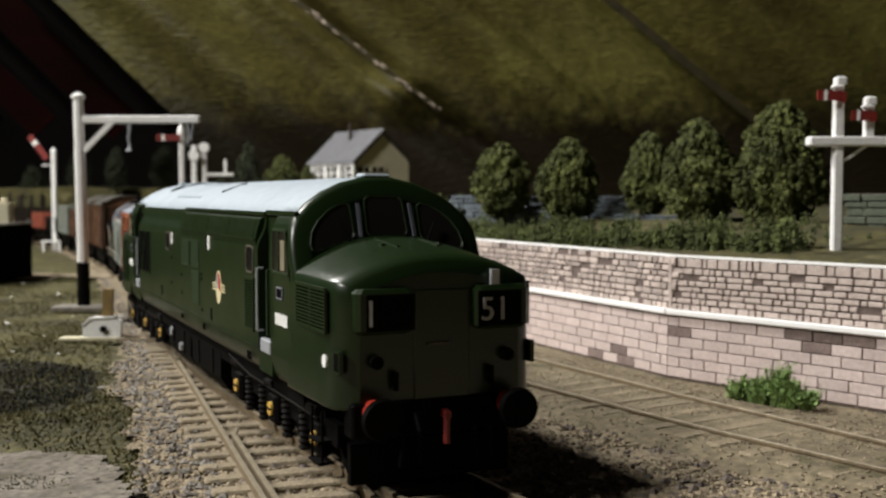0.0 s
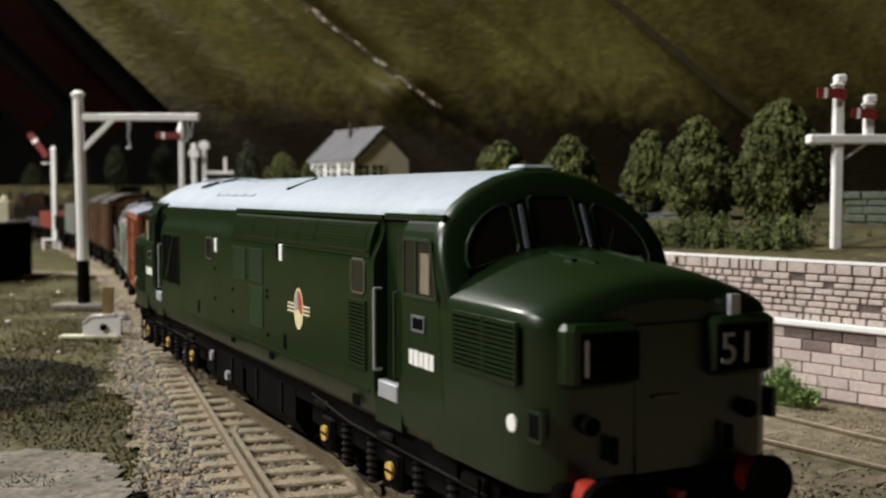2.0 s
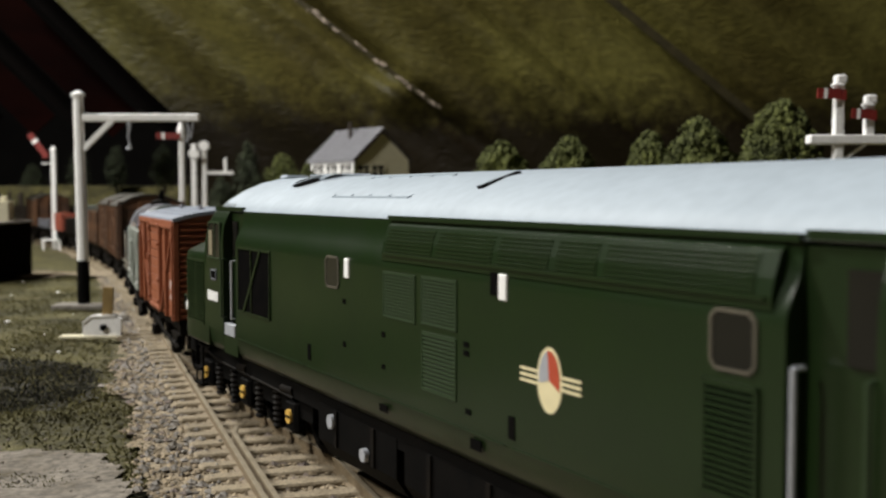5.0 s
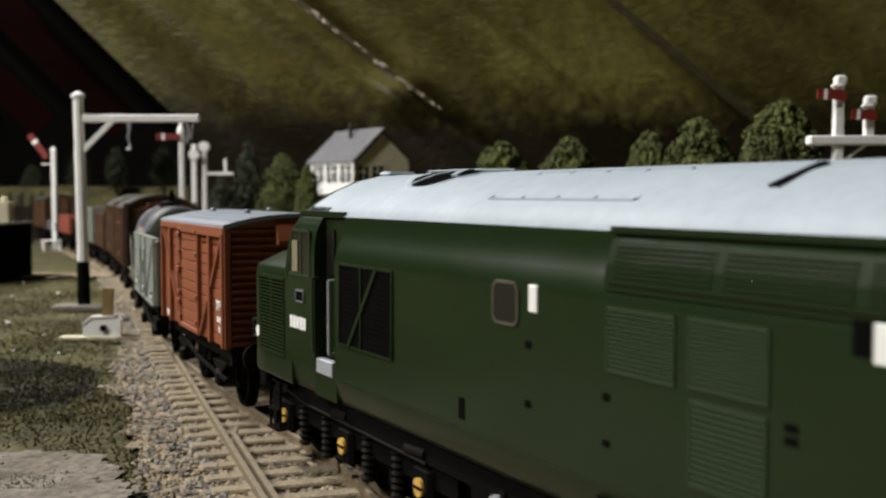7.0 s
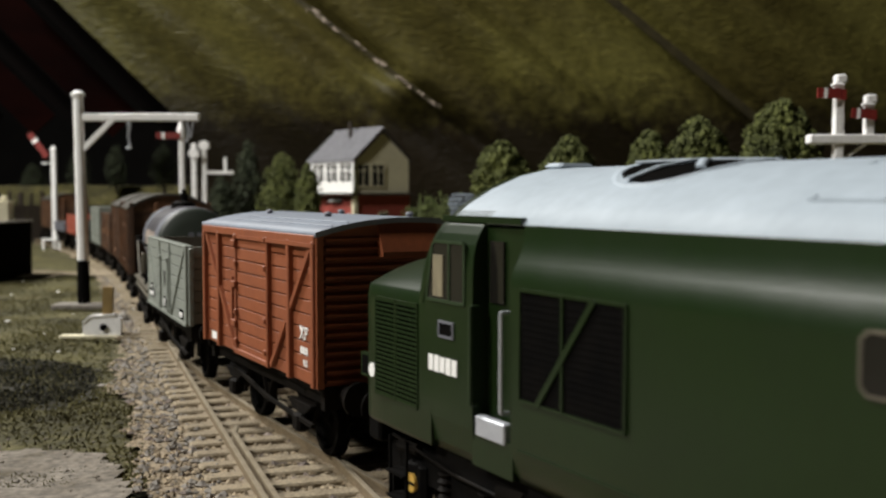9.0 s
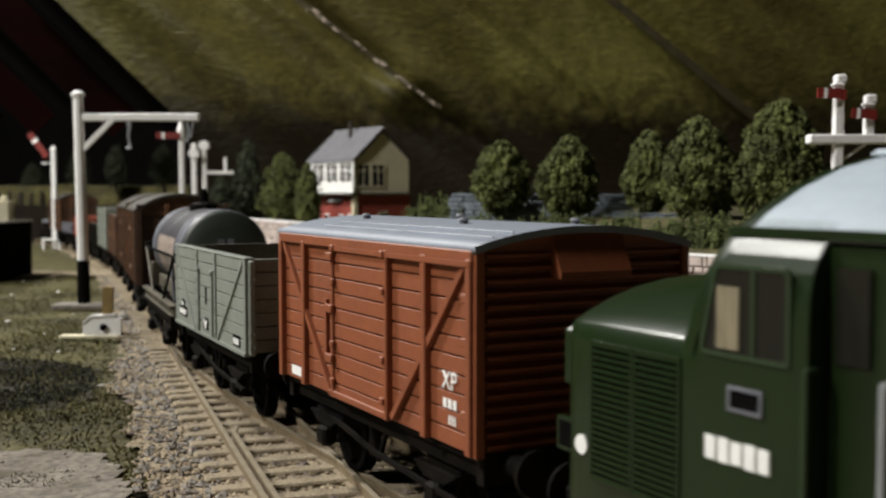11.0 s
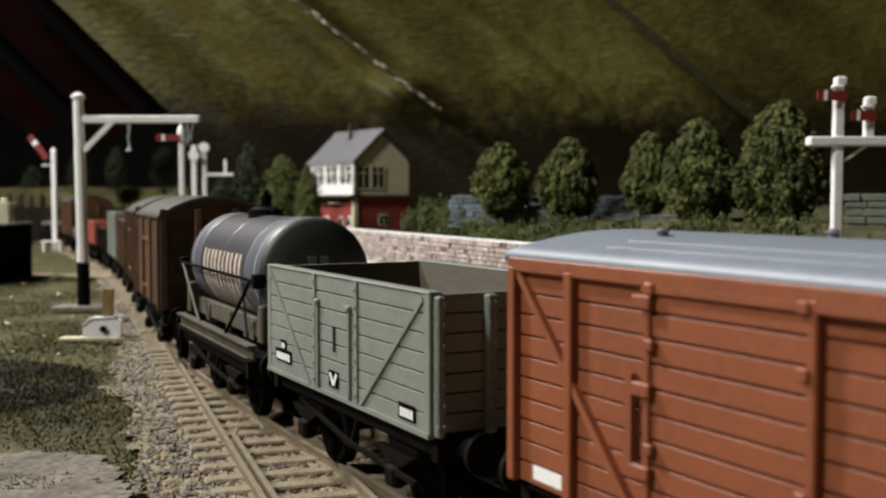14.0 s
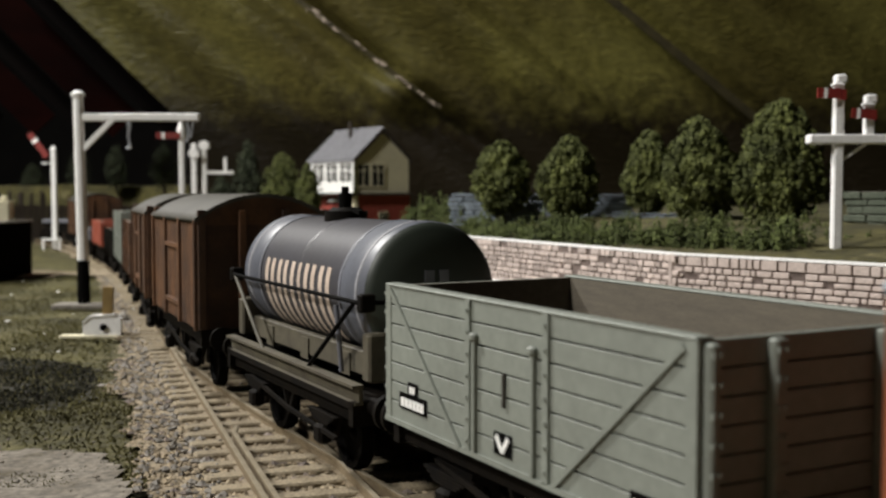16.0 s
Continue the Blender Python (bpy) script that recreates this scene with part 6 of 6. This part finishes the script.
arm(s2, -0.15, -0.2, 6.22, 0.95, 0, 0.28)
s3 = thing("bracket_signal", "white bracket signal with two round lamp heads", "signal", "semaphore signals", spose(at_px(345, 54), 54, 0))
part("post", Shape().box((0, 0, 3.0), (0.24, 0.24, 6.2), bevel=0.03), POST_WHITE, s3)
part("lamp_head", Shape().rod((0, -0.2, 5.6), (0, 0.2, 5.6), 0.26, 14), POST_WHITE, s3)
part("post", Shape().box((0.45, 0.3, 3.0), (0.22, 0.22, 6.0), bevel=0.03), POST_WHITE, s3)
part("lamp_head", Shape().rod((0.45, 0.1, 6.0), (0.45, 0.5, 6.0), 0.26, 14), POST_WHITE, s3)
part("bracket", Shape().box((1.15, 0.3, 4.65), (1.5, 0.25, 0.16)).box((1.5, 0.3, 5.0), (0.16, 0.16, 0.8)), POST_WHITE, s3)

D = 22.2
s4 = thing("bracket_signal", "white bracket signal with two red arms behind the wall", "signal", "semaphore signals", spose(at_px(1480, D), D, 0))
part("post", Shape().box((0, 0, 3.4), (0.205, 0.205, 3.6), bevel=0.03), POST_WHITE, s4)
part("platform", Shape().box((0.25, 0, z_px(249, D)), (1.75, 0.34, 0.2), bevel=0.03), POST_WHITE, s4)
part("platform_bracket", Shape().bar((0.1, 0, z_px(285, D)), (0.6, 0, z_px(256, D)), 0.06), POST_WHITE, s4)
for dx, base, top, aw in ((0.0, 249, 137, 0.48), (0.63, 243, 172, 0.4)):
    zt = z_px(top, D)
    part("doll", Shape().box((dx, 0, (z_px(base, D) + zt) / 2 - 0.15), (0.19, 0.19, zt - z_px(base, D) - 0.1), bevel=0.025), POST_WHITE, s4, "white doll post")
    part("lamp", Shape().box((dx + 0.03, 0, zt - 0.08), (0.24, 0.24, 0.2), bevel=0.04).box((dx - 0.04, -0.06, zt - 0.2), (0.26, 0.2, 0.1), bevel=0.04), POST_WHITE, s4, "white lamp case")
    arm(s4, dx - 0.02, -0.17, zt - 0.39, aw, 2, 0.2)

lv = thing("point_lever", "cream hand point lever with ochre handle on a long base", "lever", "", spose(-8.95, 27.9, 0))
pl = Shape().prism([(-0.5, -0.15), (0.48, -0.15), (0.5, 0.1), (0.5, 0.32), (0.35, 0.4), (0.0, 0.42), (-0.3, 0.36), (-0.5, 0.2)], "y", -0.09, 0.09)
part("quadrant_plate", pl, POST_WHITE, lv, "cream quadrant plate")
part("plate_rim", Shape().bar((-0.5, 0, 0.2), (-0.3, 0, 0.38), 0.24, 0.05).bar((-0.3, 0, 0.38), (0.35, 0, 0.42), 0.24, 0.05), POST_WHITE, lv)
part("pivot_bolt", Shape().rod((0.05, -0.15, 0.1), (0.05, -0.08, 0.1), 0.09, 10), BLACK, lv)
part("handle", Shape().bar((0.12, 0.02, 0.3), (0.16, 0.02, 1.15), 0.12, 0.26), LEVER_WOOD, lv, "ochre lever handle")
part("base_plank", Shape().box((-0.25, 0.0, -0.16), (1.7, 0.36, 0.09), bevel=0.02), BOX_CREAM, lv)
part("drive_rod", Shape().rod((0.5, 0, -0.1), (1.9, 0.1, -0.13), 0.045, 8), RAIL_SIDE, lv)
part("tie_timber", Shape().box((1.2, -0.25, -0.17), (1.5, 0.22, 0.12), bevel=0.02), SLEEPER, lv)
stone = thing("limestone_block", "pale worn stone block beside the lever", "stone")
stone.matrix_basis = spose(-9.9, 31.5, 0, 0, 0, 20)
part("slab", Shape().box((0, 0, -0.1), (1.0, 0.7, 0.24), bevel=0.08), CONCRETE, stone)

# ---- the far left: shed, fence, bank and sidings ----
sh_ = thing("coal_shed", "dark low trackside shed with a cream chimney block", "shed", "", spose(-21.1, 45.5, 0))
part("wall", Shape().box((-2.4, 1.5, 1.0), (9.0, 4.5, 2.6), bevel=0.05), BLACK_AND_SHADE, sh_, "black boarded wall")
for i in range(14):
    part("board", Shape().box((-6.6 + i * 0.64, -0.77, 1.0), (0.56, 0.06, 2.5), bevel=0.015), BLACK_AND_SHADE, sh_)
part("roof_edge", Shape().box((2.0, 1.5, 2.33), (0.34, 4.6, 0.09), bevel=0.02), CONCRETE, sh_, "pale roof edge")
part("chimney_block", Shape().box((1.4, 2.4, 2.75), (0.62, 0.6, 0.95), bevel=0.04).box((1.4, 2.4, 3.22), (0.68, 0.66, 0.08), bevel=0.02).box((1.4, 2.4, 3.36), (0.26, 0.26, 0.24), bevel=0.04), BOX_CREAM, sh_, "cream chimney block")
fence = thing("board_fence", "dark brown board fence in front of the far bank", "fence", "", spose(-34, 84, 0))
for i in range(26):
    part("board", Shape().box((i * 0.5, 0, 1.2), (0.44, 0.1, 2.9), bevel=0.02), BARK, fence)
part("fence_rail", Shape().box((6.2, 0.1, 2.2), (13, 0.1, 0.15)), VAN_BROWN, fence)
for i in range(7):
    p = thing("fence_post", "thin dark wooden fence post on the far bank", "post", "posts on the far bank", spose(-36.5 + i * 0.75 + 0.2 * (i % 3), 88 - 0.4 * i, 0))
    part("stake", Shape().box((0, 0, 1.6), (0.2, 0.2, 4.0 + 0.3 * (i % 2)), bevel=0.03), BARK, p)
cart = thing("flat_trolley", "pale flat trolley standing beside the far siding", "trolley", "", spose(-27.8, 78, 0))
part("deck", Shape().box((0, 0, 1.55), (2.6, 1.4, 0.25), bevel=0.04), TANK_BAND, cart)
for x in (-0.9, 0.9):
    part("wheel", Shape().rod((x, -0.7, 0.55), (x, 0.7, 0.55), 0.55, 12), CHASSIS, cart)
part("chassis", Shape().box((0, 0, 1.1), (2.3, 1.2, 0.7)), CHASSIS, cart)
sheet("far_bank", lambda x, y: True, -90, -4, 86, 112, 1.2, lambda x, y: -0.4 + min(4.6, max(0, y - 86) * 1.3) + 0.25 * wob(x, y, 0.3), GRASS_GROUND, "olive-green grassy bank in the distance")
sheet("yard_path", lambda x, y: abs(y - 49 - (x + 20) * 0.1 + wob(x, y, .4)) < 1.6 + wob(x, y, 0.9), -27, -13.5, 42, 56, 0.4, lambda x, y: -0.1 + 0.03 * wob(x, y, 1), BALLAST, "worn pale yard path")
chips("yard_litter", "white crumbs scattered on the grass", POST_WHITE, 26, lambda r: (-9 - 9 * r.random(), 24 + 22 * r.random()), 0.075, -0.13)


# ---- the hanging hillside sheet and the room ----
def on_sheet(px, py, depth=0.0):
    a, c = (px - 784) / 1887, (343 - py) / 1887
    D = (78 - depth) / (1 + 0.25 * c)
    return Vector((a * D, D, 3.617 + c * D))


def sheet_material():
    m = bpy.data.materials.new("hillside_print")
    m.use_nodes = True
    nt = m.node_tree
    b = nt.nodes["Principled BSDF"]
    L = nt.links.new
    co = node(nt, "ShaderNodeTexCoord")
    mp = node(nt, "ShaderNodeMapping", Scale=(S, S, S))
    L(co.outputs["Object"], mp.inputs["Vector"])
    big = node(nt, "ShaderNodeTexNoise", Scale=0.07, Detail=3.0)
    mid = node(nt, "ShaderNodeTexNoise", Scale=0.9, Detail=8.0, Roughness=0.7)
    st = node(nt, "ShaderNodeMapping", Scale=(S * 0.7, S * 0.7, S * 1.7), Rotation=(0, radians(14), 0))
    L(co.outputs["Object"], st.inputs["Vector"])
    tex = node(nt, "ShaderNodeTexNoise", Scale=2.1, Detail=4.0, Roughness=0.6)
    for n in (big, mid):
        L(mp.outputs[0], n.inputs["Vector"])
    L(st.outputs[0], tex.inputs["Vector"])
    r1 = nt.nodes.new("ShaderNodeValToRGB")
    r1.color_ramp.elements[0].position, r1.color_ramp.elements[0].color = 0.36, (0.070, 0.059, 0.016, 1)
    r1.color_ramp.elements[1].position, r1.color_ramp.elements[1].color = 0.62, (0.132, 0.120, 0.032, 1)
    L(big.outputs["Fac"], r1.inputs["Fac"])
    r2 = nt.nodes.new("ShaderNodeMapRange")
    r2.inputs["From Min"].default_value, r2.inputs["From Max"].default_value = 0.3, 0.7
    r2.inputs["To Min"].default_value, r2.inputs["To Max"].default_value = 0.65, 1.25
    L(mid.outputs["Fac"], r2.inputs["Value"])
    hs = nt.nodes.new("ShaderNodeHueSaturation")
    L(r1.outputs[0], hs.inputs["Color"])
    r3 = node(nt, "ShaderNodeMapRange", From_Min=0.38, From_Max=0.64, To_Min=0.8, To_Max=1.14)
    L(tex.outputs["Fac"], r3.inputs["Value"])
    grain = nt.nodes.new("ShaderNodeMath")
    grain.operation = "MULTIPLY"
    L(r2.outputs[0], grain.inputs[0])
    L(r3.outputs[0], grain.inputs[1])
    L(grain.outputs[0], hs.inputs["Value"])
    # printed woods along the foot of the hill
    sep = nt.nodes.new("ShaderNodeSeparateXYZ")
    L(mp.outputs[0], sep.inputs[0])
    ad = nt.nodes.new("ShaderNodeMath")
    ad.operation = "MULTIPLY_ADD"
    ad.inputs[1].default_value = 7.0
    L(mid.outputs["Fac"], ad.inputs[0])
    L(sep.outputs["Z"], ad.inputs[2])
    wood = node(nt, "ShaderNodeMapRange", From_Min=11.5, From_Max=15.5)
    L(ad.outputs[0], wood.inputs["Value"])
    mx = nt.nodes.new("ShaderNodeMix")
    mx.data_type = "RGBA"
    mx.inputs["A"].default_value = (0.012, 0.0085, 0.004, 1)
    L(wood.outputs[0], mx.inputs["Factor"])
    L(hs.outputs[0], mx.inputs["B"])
    # painted shade: colour dims towards the left, where the far lamp falls too brightly
    left_shade = node(nt, "ShaderNodeMapRange", From_Min=-27.0, From_Max=-7.0, To_Min=0.4, To_Max=1.05)
    L(sep.outputs["X"], left_shade.inputs["Value"])
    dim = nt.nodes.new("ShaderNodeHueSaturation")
    L(left_shade.outputs[0], dim.inputs["Value"])
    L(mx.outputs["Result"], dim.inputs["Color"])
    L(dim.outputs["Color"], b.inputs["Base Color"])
    b.inputs["Roughness"].default_value = 0.38
    b.inputs["Specular IOR Level"].default_value = 0.3
    bp = node(nt, "ShaderNodeBump", Strength=0.6, Distance=0.2 * K)
    L(tex.outputs["Fac"], bp.inputs["Height"])
    L(bp.outputs[0], b.inputs["Normal"])
    return m


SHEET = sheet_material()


def fold_height(px, py):
    """Diagonal folds of the sheet, running down to the right."""
    q = px - py * 1.28
    h = 0.9 * math.sin(q / 95.0) + 0.5 * math.sin(q / 41.0 + 1.3)
    for c, w, a in ((520, 34, -1.5), (1070, 42, -1.7), (835, 22, -0.7)):
        h += a * math.exp(-((q - c) / w) ** 2)
    # a pucker beside the seam
    h += 1.0 * math.exp(-((px - 712) / 40) ** 2 - ((py - 166) / 38) ** 2)
    return h * min(1.0, max(0.2, (420 - py) / 200))


n_i, n_j = 150, 60
verts, faces = [], []
for j in range(n_j + 1):
    for i in range(n_i + 1):
        py = -160 + 640 * j / n_j
        left = min(330, 100 + max(-150, py) * 1.02) if py < 240 else 335
        px = left + (2000 - left) * i / n_i
        verts.append(on_sheet(px, py, fold_height(px, py)))
for j in range(n_j):
    for i in range(n_i):
        a = j * (n_i + 1) + i
        faces.append((a, a + 1, a + n_i + 2, a + n_i + 1))
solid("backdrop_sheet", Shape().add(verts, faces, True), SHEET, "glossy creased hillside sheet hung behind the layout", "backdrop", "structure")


def crease(p0, p1, w, mat, label, beads=False):
    a, b = on_sheet(*p0, 1.2), on_sheet(*p1, 1.2)
    sh = Shape().bar(a, b, 0.12, w)
    ob = solid("sheet_seam", sh, mat, label, "seam", "structure")
    if beads:
        rnd = random.Random(2)
        s2 = Shape()
        for _ in range(34):
            f = rnd.random()
            p = a + (b - a) * f + Vector((rnd.uniform(-0.15, 0.15), -0.15, rnd.uniform(-0.15, 0.15)))
            s2.box(p, (rnd.uniform(0.1, 0.5), 0.04, rnd.uniform(0.03, 0.08)), Euler((0, radians(38), 0)).to_matrix())
        tagged(part("flaked_tape", s2, LETTER, ob), kind="stuff")


SEAM = material("seam_tape", (0.06, 0.05, 0.022), (0.03, 0.025, 0.012), rough=0.5, scale=0.6, fine=0.3)
crease((512, -8), (775, 192), 0.3, SEAM, "dark taped seam with flaked pale edge", True)
crease((1060, -10), (1335, 212), 0.6, SEAM, "broad dark taped seam")

# dark red sloping boards left of the sheet, with black strips between
for o, w, back, paint in ((4, 62, -1.0, STRIP_BLACK), (98, 78, -1.5, ROOM_RED), (170, 40, -2.0, STRIP_BLACK), (240, 66, -1.5, ROOM_RED), (330, 60, -2.0, STRIP_BLACK)):
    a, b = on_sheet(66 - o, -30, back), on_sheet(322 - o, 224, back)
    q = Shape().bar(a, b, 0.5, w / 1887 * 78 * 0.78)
    solid("sloping_board", q, paint, "one of the sloping strips, dark red-brown and black in turn", "board", "structure")
room = Shape()
for c, s in (((-150, 40, 40), (4, 420, 190)), ((190, 40, 40), (4, 420, 190)), ((0, -110, 40), (380, 4, 190)), ((0, 190, 40), (380, 4, 190)), ((0, 40, 135), (380, 420, 4))):
    room.box(c, s)
solid("room_walls", room, ROOM_DARK, "dark attic room walls and ceiling", "wall", "structure")

motions()
